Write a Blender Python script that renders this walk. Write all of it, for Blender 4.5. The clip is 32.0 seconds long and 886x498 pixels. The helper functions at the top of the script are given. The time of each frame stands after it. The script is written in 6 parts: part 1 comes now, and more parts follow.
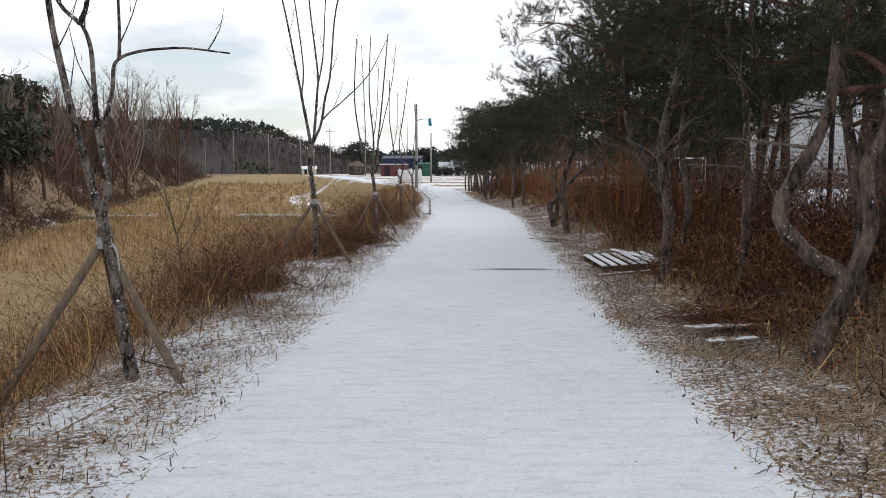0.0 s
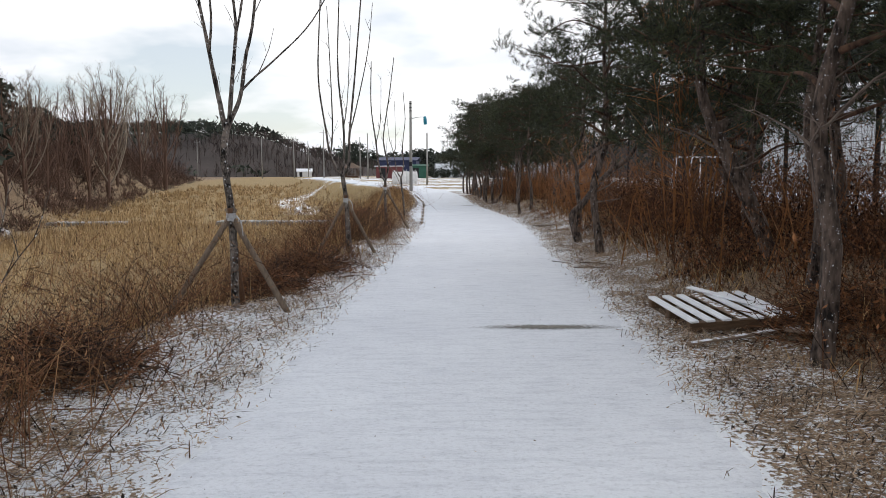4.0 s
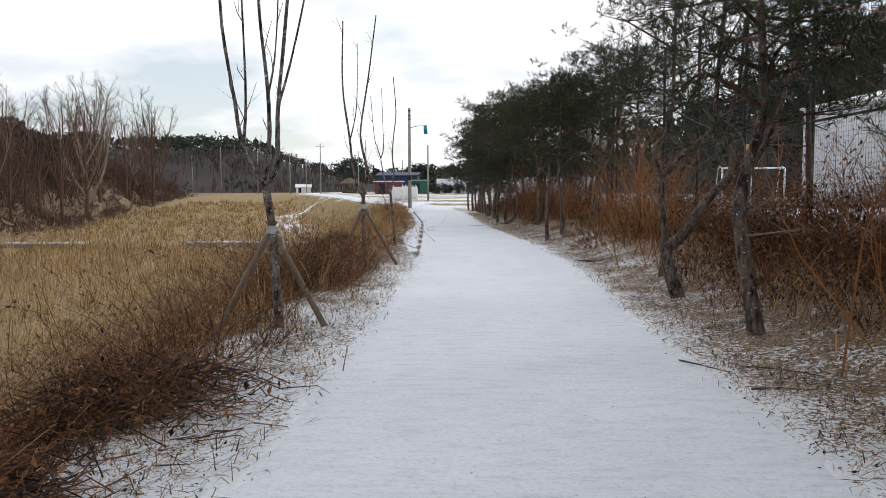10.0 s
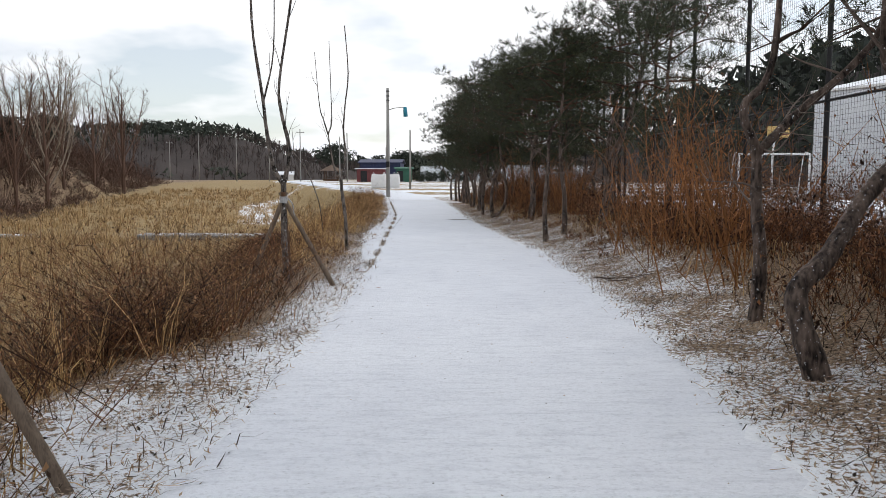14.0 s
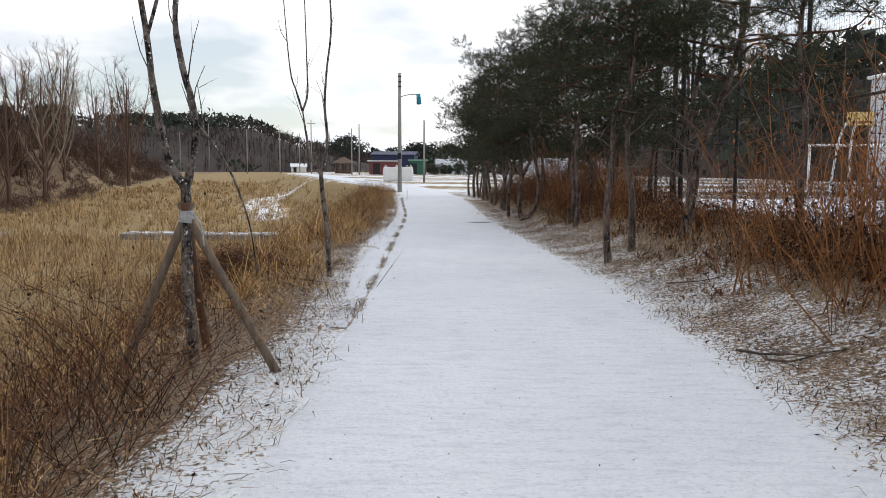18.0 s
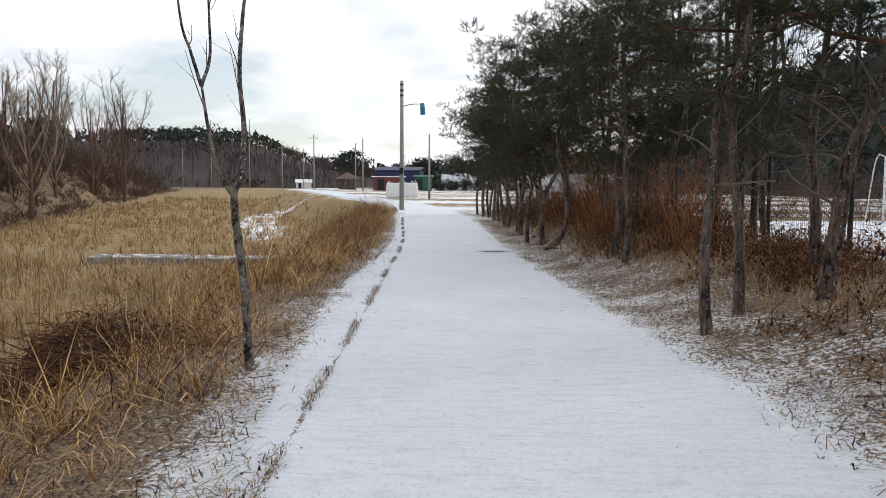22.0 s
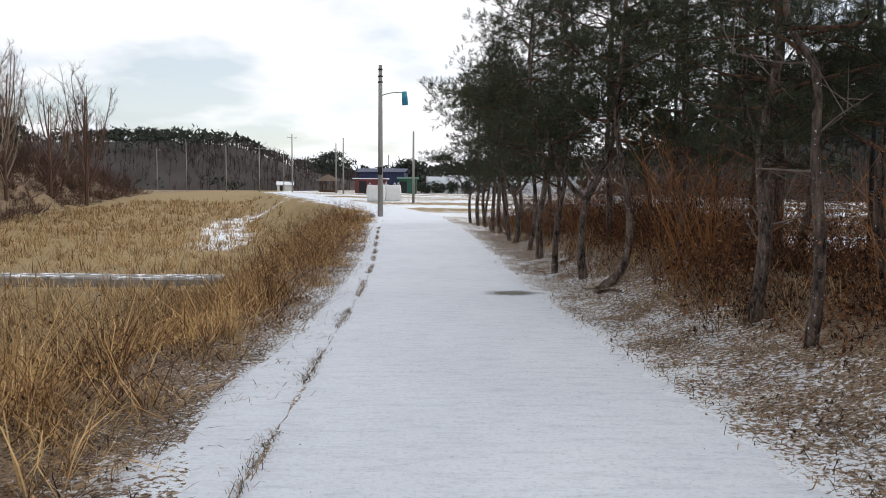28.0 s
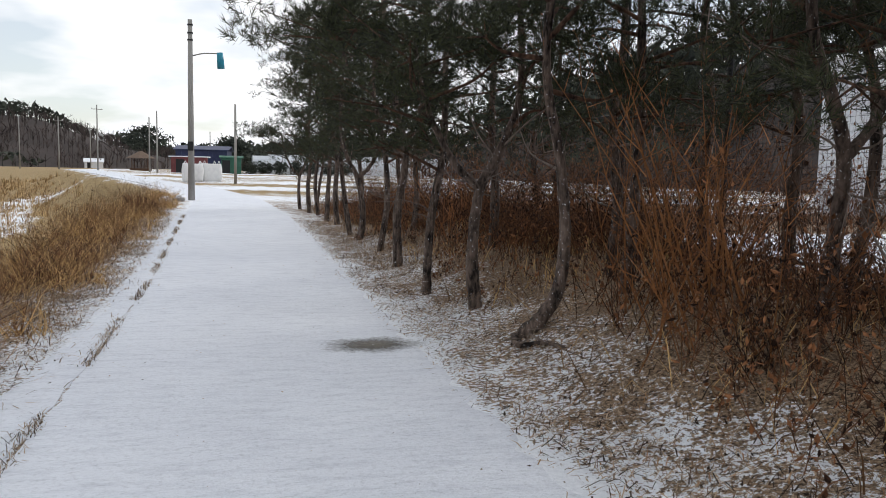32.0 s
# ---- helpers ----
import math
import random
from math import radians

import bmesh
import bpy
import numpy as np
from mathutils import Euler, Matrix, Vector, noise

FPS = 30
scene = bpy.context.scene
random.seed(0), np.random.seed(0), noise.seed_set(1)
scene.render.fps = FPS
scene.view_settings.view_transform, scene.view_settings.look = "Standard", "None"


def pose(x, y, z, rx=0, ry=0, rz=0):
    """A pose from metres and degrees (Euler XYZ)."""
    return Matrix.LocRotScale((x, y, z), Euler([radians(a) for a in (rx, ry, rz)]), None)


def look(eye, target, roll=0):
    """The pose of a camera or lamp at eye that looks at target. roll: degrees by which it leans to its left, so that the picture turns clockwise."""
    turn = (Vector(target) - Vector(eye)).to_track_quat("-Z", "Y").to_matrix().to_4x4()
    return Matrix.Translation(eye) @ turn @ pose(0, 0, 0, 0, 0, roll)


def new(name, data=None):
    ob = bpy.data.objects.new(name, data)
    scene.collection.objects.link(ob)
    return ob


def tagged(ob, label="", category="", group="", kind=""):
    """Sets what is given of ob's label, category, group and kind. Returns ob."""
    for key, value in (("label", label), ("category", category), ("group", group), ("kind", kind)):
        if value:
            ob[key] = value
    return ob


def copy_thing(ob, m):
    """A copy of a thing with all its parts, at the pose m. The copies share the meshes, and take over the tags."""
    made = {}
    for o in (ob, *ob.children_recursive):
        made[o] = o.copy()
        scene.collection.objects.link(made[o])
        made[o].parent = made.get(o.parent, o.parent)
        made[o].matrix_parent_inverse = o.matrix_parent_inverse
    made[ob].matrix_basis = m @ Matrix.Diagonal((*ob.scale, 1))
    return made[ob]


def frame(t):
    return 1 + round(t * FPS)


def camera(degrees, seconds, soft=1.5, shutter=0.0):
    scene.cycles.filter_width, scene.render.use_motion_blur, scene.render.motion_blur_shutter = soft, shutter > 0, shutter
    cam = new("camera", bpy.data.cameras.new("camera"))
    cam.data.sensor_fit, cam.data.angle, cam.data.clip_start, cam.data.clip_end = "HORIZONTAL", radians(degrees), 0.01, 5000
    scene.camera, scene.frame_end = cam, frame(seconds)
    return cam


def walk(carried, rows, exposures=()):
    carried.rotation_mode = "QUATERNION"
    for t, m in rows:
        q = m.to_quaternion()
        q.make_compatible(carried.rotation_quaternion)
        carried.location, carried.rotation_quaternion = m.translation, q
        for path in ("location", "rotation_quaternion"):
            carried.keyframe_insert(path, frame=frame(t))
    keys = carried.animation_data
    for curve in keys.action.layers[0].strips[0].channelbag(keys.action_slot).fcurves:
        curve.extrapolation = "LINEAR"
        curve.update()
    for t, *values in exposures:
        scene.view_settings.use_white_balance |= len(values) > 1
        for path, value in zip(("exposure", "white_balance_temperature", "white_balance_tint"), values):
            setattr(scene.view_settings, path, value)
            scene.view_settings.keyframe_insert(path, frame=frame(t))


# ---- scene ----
cam = camera(59.8, 32.0, 0.6)
METRES, EYE, TILT, LEAN, TURN = 37.0, 1.5, -5.55, 0.0, 0.0
ROWS = [
    (0.0, 0.0, 0.0, 0.0, -0.0, 0.0, -0.0),
    (0.5, -0.0004, 0.0162, 0.0014, -0.21, -0.36, -0.05),
    (1.0, 0.0009, 0.0324, 0.0027, -0.61, 0.64, -0.07),
    (1.5, 0.0007, 0.0486, 0.0039, -0.51, -0.12, 0.15),
    (2.0, 0.002, 0.0642, 0.0053, -0.41, -0.8, 0.48),
    (2.5, 0.0023, 0.0793, 0.0067, -0.31, -0.46, 0.45),
    (4.5, 0.003, 0.1412, 0.013, -0.15, 0.27, 0.25),
    (5.0, 0.0025, 0.1567, 0.0144, -0.2, 0.89, 0.5),
    (5.5, 0.003, 0.1724, 0.0157, -0.16, 2.36, 0.48),
    (6.0, 0.0021, 0.1886, 0.017, -0.13, 2.39, 0.49),
    (6.5, 0.0025, 0.2044, 0.0183, -0.17, 3.31, 0.47),
    (7.0, 0.0027, 0.2205, 0.0196, -0.97, 2.85, 0.42),
    (7.5, 0.0049, 0.2365, 0.0211, -3.19, 2.77, 0.46),
    (8.0, 0.0053, 0.252, 0.0224, -5.15, 2.18, 0.51),
    (8.5, 0.0057, 0.2669, 0.0238, -6.07, 1.83, 0.21),
    (9.0, 0.0041, 0.2815, 0.025, -3.58, 1.08, 0.21),
    (9.5, 0.0027, 0.2959, 0.0262, -0.98, 1.42, 0.31),
    (10.0, 0.0019, 0.3103, 0.0275, -0.05, 1.34, 0.22),
    (10.5, 0.0015, 0.3249, 0.0285, -0.44, 0.54, 0.26),
    (11.0, 0.0029, 0.3408, 0.0296, -1.41, -0.51, 0.2),
    (11.5, 0.0032, 0.357, 0.0311, -1.4, -1.11, 0.14),
    (12.0, 0.0049, 0.3734, 0.0327, -1.04, -1.53, 0.08),
    (12.5, 0.0065, 0.3894, 0.0343, -1.05, -1.84, 0.1),
    (13.0, 0.0091, 0.4056, 0.0358, -1.23, -0.66, 0.09),
    (13.5, 0.01, 0.422, 0.0376, -1.16, -0.85, 0.09),
    (14.0, 0.012, 0.438, 0.0395, -1.09, 0.46, 0.06),
    (14.5, 0.013, 0.4541, 0.0411, -0.96, 0.58, -0.04),
    (16.5, 0.013, 0.5173, 0.0477, -0.12, 0.14, -0.16),
    (17.0, 0.0116, 0.5323, 0.0498, -0.04, -0.02, -0.1),
    (17.5, 0.0116, 0.5473, 0.0513, 0.2, -0.62, -0.26),
    (18.0, 0.0107, 0.5615, 0.0533, -0.05, -0.09, -0.24),
    (18.5, 0.0106, 0.5764, 0.055, -0.44, 0.94, -0.31),
    (19.0, 0.0089, 0.5912, 0.0566, -0.36, 0.48, -0.28),
    (19.5, 0.0092, 0.6057, 0.0581, -0.29, 0.63, -0.29),
    (20.0, 0.0093, 0.6208, 0.0594, -0.17, 0.07, -0.34),
    (20.5, 0.0105, 0.6361, 0.061, -0.11, 0.67, -0.35),
    (21.0, 0.0107, 0.6511, 0.0627, 0.41, 0.91, -0.38),
    (21.5, 0.0113, 0.6658, 0.0642, 0.36, 1.24, -0.28),
    (22.0, 0.0119, 0.6812, 0.0658, 0.43, 1.08, -0.36),
    (22.5, 0.0113, 0.6963, 0.0673, 0.44, 0.93, -0.32),
    (23.0, 0.0109, 0.7118, 0.069, 1.77, 0.91, -0.38),
    (23.5, 0.0099, 0.7273, 0.0708, 1.9, 0.99, -0.15),
    (24.0, 0.0107, 0.7431, 0.0725, 1.53, 1.53, -0.18),
    (24.5, 0.0112, 0.7589, 0.0741, -1.25, 0.95, -0.15),
    (25.0, 0.012, 0.7739, 0.0756, -1.61, 1.84, -0.25),
    (25.5, 0.011, 0.789, 0.0771, -1.43, 1.45, -0.29),
    (27.5, 0.0099, 0.8508, 0.0827, -0.64, 0.88, -0.25),
    (28.0, 0.0096, 0.8666, 0.0843, -0.67, 1.28, -0.29),
    (28.5, 0.0102, 0.8824, 0.0859, 0.1, 1.03, -0.24),
    (29.0, 0.0108, 0.8982, 0.0879, 0.58, 0.97, -0.29),
    (29.5, 0.0127, 0.9141, 0.0896, 0.79, 1.05, -0.36),
    (30.0, 0.0132, 0.9303, 0.0913, 0.76, 0.66, -0.07),
    (30.5, 0.014, 0.9467, 0.0924, 0.1, 0.55, -0.06),
    (31.0, 0.0149, 0.9629, 0.094, -5.01, 0.85, 0.0),
    (31.5, 0.0162, 0.9785, 0.0949, -8.2, 0.54, -0.05),
    (32.0, 0.0155, 0.9934, 0.0965, -13.21, -0.03, 0.02),
]
walk(cam, [(t, pose(0, 0, EYE, TILT, LEAN, TURN) @ pose(METRES * x, METRES * y, METRES * z, 90 + pitch, roll, yaw)) for t, x, y, z, yaw, pitch, roll in ROWS])

# ---- world, sun and sky ----
world = bpy.data.worlds.new("sky")
scene.world = world
world.use_nodes = True
SUN_EL, SUN_AZ = 28.0, 62.0          # degrees above the horizon; degrees east of the walking direction


def sky():
    nt = world.node_tree
    nt.nodes.clear()
    N, L = nt.nodes.new, nt.links.new
    out, bg = N("ShaderNodeOutputWorld"), N("ShaderNodeBackground")
    tex = N("ShaderNodeTexSky")
    tex.sky_type, tex.sun_disc = "NISHITA", False
    tex.sun_elevation, tex.sun_rotation = radians(SUN_EL), radians(SUN_AZ)
    blue = N("ShaderNodeVectorMath")
    blue.operation = "SCALE"
    blue.inputs[3].default_value = 0.13
    L(tex.outputs[0], blue.inputs[0])
    co, sep = N("ShaderNodeTexCoord"), N("ShaderNodeSeparateXYZ")
    L(co.outputs["Generated"], sep.inputs[0])
    up = N("ShaderNodeMath")
    up.operation, up.inputs[1].default_value = "ADD", 0.22
    L(sep.outputs[2], up.inputs[0])
    flat = N("ShaderNodeCombineXYZ")
    for i in (0, 1):
        d = N("ShaderNodeMath")
        d.operation = "DIVIDE"
        L(sep.outputs[i], d.inputs[0]), L(up.outputs[0], d.inputs[1])
        L(d.outputs[0], flat.inputs[i])
    cloud, shade = N("ShaderNodeTexNoise"), N("ShaderNodeTexNoise")
    for n, s, dt, off in ((cloud, 1.0, 5, 5.3), (shade, 1.5, 4, 2.4)):
        mv = N("ShaderNodeVectorMath")
        mv.operation, mv.inputs[1].default_value = "ADD", (off, off * 0.7, 0)
        L(flat.outputs[0], mv.inputs[0]), L(mv.outputs[0], n.inputs["Vector"])
        n.inputs["Scale"].default_value, n.inputs["Detail"].default_value = s, dt
        n.inputs["Roughness"].default_value = 0.5
    cover, tone = N("ShaderNodeValToRGB"), N("ShaderNodeValToRGB")
    cover.color_ramp.elements[0].position, cover.color_ramp.elements[1].position = 0.39, 0.50
    cover.color_ramp.elements[0].color = (0.42, 0.42, 0.42, 1)
    tone.color_ramp.elements[0].position, tone.color_ramp.elements[0].color = 0.34, (0.88, 0.91, 0.97, 1)
    tone.color_ramp.elements[1].position, tone.color_ramp.elements[1].color = 0.50, (1.06, 1.065, 1.085, 1)
    L(cloud.outputs[0], cover.inputs[0]), L(shade.outputs[0], tone.inputs[0])
    mix = N("ShaderNodeMix")
    mix.data_type = "RGBA"
    L(cover.outputs[0], mix.inputs[0]), L(blue.outputs[0], mix.inputs[6]), L(tone.outputs[0], mix.inputs[7])
    L(mix.outputs[2], bg.inputs[0])
    bg.inputs[1].default_value = 1.05
    L(bg.outputs[0], out.inputs[0])


sky()
sun = new("sun", bpy.data.lights.new("sun", "SUN"))
sun.data.energy, sun.data.angle, sun.data.color = 1.0, radians(14), (1.0, 0.95, 0.88)
sun.matrix_world = look((0, 0, 50), (-math.sin(radians(SUN_AZ)) * 30, -math.cos(radians(SUN_AZ)) * 30, 50 - 30 * math.tan(radians(SUN_EL))))

# ---- materials ----


def material(name, dark, light, scale=8.0, rough=0.85, bump=0.3, metal=0.0, fine=60.0, island=0.0, bump_dist=0.01, stretch=(1, 1, 1), spec=0.3, by_object=0.0, tight=0.15):
    """A surface that wanders between two colours at two scales, with relief."""
    m = bpy.data.materials.new(name)
    m.use_nodes = True
    nt = m.node_tree
    N, L = nt.nodes.new, nt.links.new
    b = nt.nodes["Principled BSDF"]
    co = N("ShaderNodeTexCoord")
    mp = N("ShaderNodeMapping")
    mp.inputs["Scale"].default_value = stretch
    L(co.outputs["Object"], mp.inputs[0])
    n1, n2 = N("ShaderNodeTexNoise"), N("ShaderNodeTexNoise")
    for n, s in ((n1, scale), (n2, fine)):
        L(mp.outputs[0], n.inputs["Vector"])
        n.inputs["Scale"].default_value, n.inputs["Detail"].default_value = s, 4
    add = N("ShaderNodeMath")
    add.operation, add.inputs[1].default_value = "MULTIPLY_ADD", 0.6
    sub = N("ShaderNodeMath")
    sub.operation, sub.inputs[1].default_value, sub.inputs[2].default_value = "MULTIPLY_ADD", 0.8, -0.2
    L(n1.outputs[0], sub.inputs[0])
    L(n2.outputs[0], add.inputs[0]), L(sub.outputs[0], add.inputs[2])
    fac = add.outputs[0]
    if island or by_object:
        if by_object:
            g = N("ShaderNodeObjectInfo").outputs["Random"]
        else:
            g = N("ShaderNodeNewGeometry").outputs["Random Per Island"]
        w = N("ShaderNodeMath")
        w.operation, w.inputs[1].default_value = "MULTIPLY_ADD", island or by_object
        off = N("ShaderNodeMath")
        off.operation, off.inputs[1].default_value = "SUBTRACT", (island or by_object) / 2
        L(g, w.inputs[0]), L(fac, w.inputs[2]), L(w.outputs[0], off.inputs[0])
        fac = off.outputs[0]
    ramp = N("ShaderNodeValToRGB")
    ramp.color_ramp.elements[0].position, ramp.color_ramp.elements[0].color = tight, (*dark, 1)
    ramp.color_ramp.elements[1].position, ramp.color_ramp.elements[1].color = 1 - tight, (*light, 1)
    L(fac, ramp.inputs[0]), L(ramp.outputs[0], b.inputs["Base Color"])
    b.inputs["Roughness"].default_value, b.inputs["Metallic"].default_value = rough, metal
    b.inputs["Specular IOR Level"].default_value = spec
    if bump:
        bp = N("ShaderNodeBump")
        bp.inputs["Strength"].default_value, bp.inputs["Distance"].default_value = bump, bump_dist
        L(fac, bp.inputs["Height"]), L(bp.outputs[0], b.inputs["Normal"])
    return m


def snowy(m, amount=0.5, scale=40.0, low=0.45):
    """Adds snow dust to a material, on faces that look up."""
    nt = m.node_tree
    N, L = nt.nodes.new, nt.links.new
    b = nt.nodes["Principled BSDF"]
    src = b.inputs["Base Color"].links[0].from_socket
    geo, sep, co, n = N("ShaderNodeNewGeometry"), N("ShaderNodeSeparateXYZ"), N("ShaderNodeTexCoord"), N("ShaderNodeTexNoise")
    L(geo.outputs["Normal"], sep.inputs[0]), L(co.outputs["Object"], n.inputs["Vector"])
    n.inputs["Scale"].default_value = scale
    up = N("ShaderNodeMapRange")
    up.inputs[1].default_value, up.inputs[2].default_value = low, low + 0.3
    L(sep.outputs[2], up.inputs[0])
    nr = N("ShaderNodeMapRange")
    nr.inputs[1].default_value, nr.inputs[2].default_value = 0.62 - amount * 0.3, 0.70 - amount * 0.3
    L(n.outputs[0], nr.inputs[0])
    mul = N("ShaderNodeMath")
    mul.operation = "MULTIPLY"
    L(up.outputs[0], mul.inputs[0]), L(nr.outputs[0], mul.inputs[1])
    mix = N("ShaderNodeMix")
    mix.data_type = "RGBA"
    mix.inputs[7].default_value = (0.80, 0.83, 0.88, 1)
    L(mul.outputs[0], mix.inputs[0]), L(src, mix.inputs[6]), L(mix.outputs[2], b.inputs["Base Color"])
    return m


STRAW = material("dry_straw", (0.10, 0.05, 0.02), (0.60, 0.40, 0.18), 0.7, 0.8, 0, island=1.3)
MEADOW = material("meadow_straw", (0.17, 0.102, 0.045), (0.61, 0.435, 0.23), 0.3, 0.8, 0, island=0.9)
REED = material("orange_reed", (0.16, 0.07, 0.022), (0.82, 0.55, 0.25), 0.8, 0.75, 0, island=1.1)
RUSSET = material("russet_twigs", (0.016, 0.008, 0.005), (0.20, 0.090, 0.042), 1.4, 0.8, 0, island=0.8, tight=0.22)
ORANGE = material("orange_shoots", (0.07, 0.030, 0.012), (0.40, 0.175, 0.06), 0.8, 0.7, 0, island=0.8)
DEADLEAF = material("dead_leaves", (0.022, 0.009, 0.005), (0.29, 0.125, 0.052), 1.4, 0.8, 0, island=0.9, tight=0.22)
LITTER = material("leaf_litter", (0.020, 0.012, 0.008), (0.50, 0.385, 0.275), 1.5, 0.85, 0, island=1.2)
NEEDLEMAT = material("fallen_needles", (0.03, 0.014, 0.009), (0.36, 0.22, 0.135), 1.5, 0.85, 0, island=1.1)
WEED = material("withered_weeds", (0.030, 0.015, 0.008), (0.36, 0.20, 0.095), 0.9, 0.8, 0, island=1.0)
BARK = material("pine_bark", (0.010, 0.007, 0.006), (0.175, 0.130, 0.106), 9, 0.9, 1.0, fine=34, tight=0.33, stretch=(1, 1, 0.35), bump_dist=0.03)
REDBARK = material("upper_pine_bark", (0.014, 0.009, 0.007), (0.14, 0.078, 0.05), 9, 0.9, 0.9, fine=40, tight=0.33, stretch=(1, 1, 0.4), bump_dist=0.02)
NEEDLE = material("pine_needles", (0.006, 0.010, 0.006), (0.060, 0.070, 0.027), 1.6, 0.6, 0, island=0.8)
YOUNGBARK = material("young_bark", (0.006, 0.005, 0.004), (0.20, 0.17, 0.15), 14, 0.85, 0.8, fine=60, tight=0.38, stretch=(1, 1, 0.6), bump_dist=0.01)
DEADWOOD = material("grey_dead_wood", (0.06, 0.045, 0.038), (0.24, 0.19, 0.16), 14, 0.85, 0.5, fine=70)
STAKE = material("weathered_stake", (0.07, 0.05, 0.036), (0.26, 0.20, 0.15), 10, 0.85, 0.5, fine=60, stretch=(3, 3, 0.4))
DARKSTAKE = material("dark_stake", (0.06, 0.03, 0.018), (0.17, 0.09, 0.05), 10, 0.85, 0.5, fine=60, stretch=(3, 3, 0.4))
CLOTH = material("grey_binding", (0.20, 0.20, 0.20), (0.55, 0.55, 0.56), 25, 0.9, 0.5)
FARBRUSH = material("far_brush", (0.028, 0.016, 0.012), (0.19, 0.115, 0.085), 0.16, 0.9, 0, island=0.8)
GREYBRUSH = material("grey_brush", (0.09, 0.07, 0.055), (0.33, 0.27, 0.21), 0.12, 0.9, 0, island=0.8)
# far evergreen foliage: distance haze is put into its paler, greyer colour
HAZEGREEN = material("far_pine", (0.018, 0.025, 0.020), (0.062, 0.072, 0.054), 0.1, 0.8, 0, island=0.8)
POLE = material("concrete_pole", (0.20, 0.20, 0.19), (0.36, 0.35, 0.33), 3, 0.85, 0.3, stretch=(1, 1, 0.3))
BLACKSTEEL = material("black_steel", (0.008, 0.008, 0.009), (0.022, 0.022, 0.024), 6, 0.5, 0.1)
WHITESTEEL = material("white_paint", (0.62, 0.63, 0.64), (0.82, 0.82, 0.82), 4, 0.5, 0.1)
PANEL = material("white_wall_panel", (0.52, 0.55, 0.60), (0.74, 0.77, 0.81), 0.35, 0.55, 0.1, fine=5, by_object=0.25)
TEAL = material("blue_lamp_glass", (0.02, 0.16, 0.26), (0.05, 0.32, 0.42), 6, 0.25, 0)
BLUEROOF = material("dark_blue_metal", (0.015, 0.02, 0.06), (0.04, 0.055, 0.13), 1.5, 0.5, 0.1)
REDMETAL = material("dull_red_metal", (0.10, 0.028, 0.03), (0.20, 0.06, 0.06), 1.5, 0.6, 0.1)
GREENMETAL = material("green_metal", (0.02, 0.08, 0.055), (0.05, 0.16, 0.11), 1.5, 0.6, 0.1)
SNOWTOP = material("snow_cover", (0.74, 0.77, 0.82), (0.86, 0.88, 0.91), 3, 0.7, 0.3)
VINYL = material("greenhouse_vinyl", (0.52, 0.56, 0.60), (0.74, 0.77, 0.80), 1.2, 0.4, 0.1)
BAG = material("white_bag_cloth", (0.60, 0.60, 0.60), (0.80, 0.80, 0.79), 6, 0.8, 0.6, bump_dist=0.05)
PALLET = material("pallet_board", (0.05, 0.03, 0.018), (0.16, 0.10, 0.06), 9, 0.8, 0.4, stretch=(1, 6, 6), by_object=0.2)
BOARDWOOD = snowy(material("old_board", (0.16, 0.11, 0.08), (0.34, 0.26, 0.20), 9, 0.85, 0.5, stretch=(0.6, 5, 5)), 0.52, 16, 0.3)
THATCH = material("brown_roof", (0.08, 0.055, 0.04), (0.22, 0.16, 0.12), 4, 0.9, 0.3)
TIMBER = material("dark_timber", (0.05, 0.03, 0.02), (0.14, 0.08, 0.05), 5, 0.7, 0.3)
YELLOW = material("yellow_board", (0.45, 0.30, 0.10), (0.70, 0.50, 0.22), 6, 0.6, 0.1)
ROCK = snowy(material("grey_rock", (0.13, 0.12, 0.11), (0.34, 0.32, 0.30), 5, 0.9, 0.8, bump_dist=0.03), 0.5, 12, 0.4)
WEIR = snowy(material("weir_concrete", (0.12, 0.115, 0.11), (0.36, 0.35, 0.33), 2, 0.9, 0.4), 0.36, 2.2, 0.6)
PUDDLE = material("wet_concrete", (0.10, 0.088, 0.07), (0.21, 0.19, 0.16), 6, 0.55, 0.15, spec=0.3)


def thaw_edge(m):
    """The wet patch thins out into the snow at its rim, by the mesh's own wetness."""
    nt = m.node_tree
    N, L = nt.nodes.new, nt.links.new
    at, co, n = N("ShaderNodeAttribute"), N("ShaderNodeTexCoord"), N("ShaderNodeTexNoise")
    at.attribute_name = "wet"
    L(co.outputs["Object"], n.inputs["Vector"])
    n.inputs["Scale"].default_value, n.inputs["Detail"].default_value = 24, 5
    add, rg = N("ShaderNodeMath"), N("ShaderNodeMapRange")
    add.operation = "ADD"
    L(at.outputs["Fac"], add.inputs[0]), L(n.outputs[0], add.inputs[1])
    rg.inputs[1].default_value, rg.inputs[2].default_value = 0.55, 1.5
    L(add.outputs[0], rg.inputs[0]), L(rg.outputs[0], nt.nodes["Principled BSDF"].inputs["Alpha"])
    return m


thaw_edge(PUDDLE)


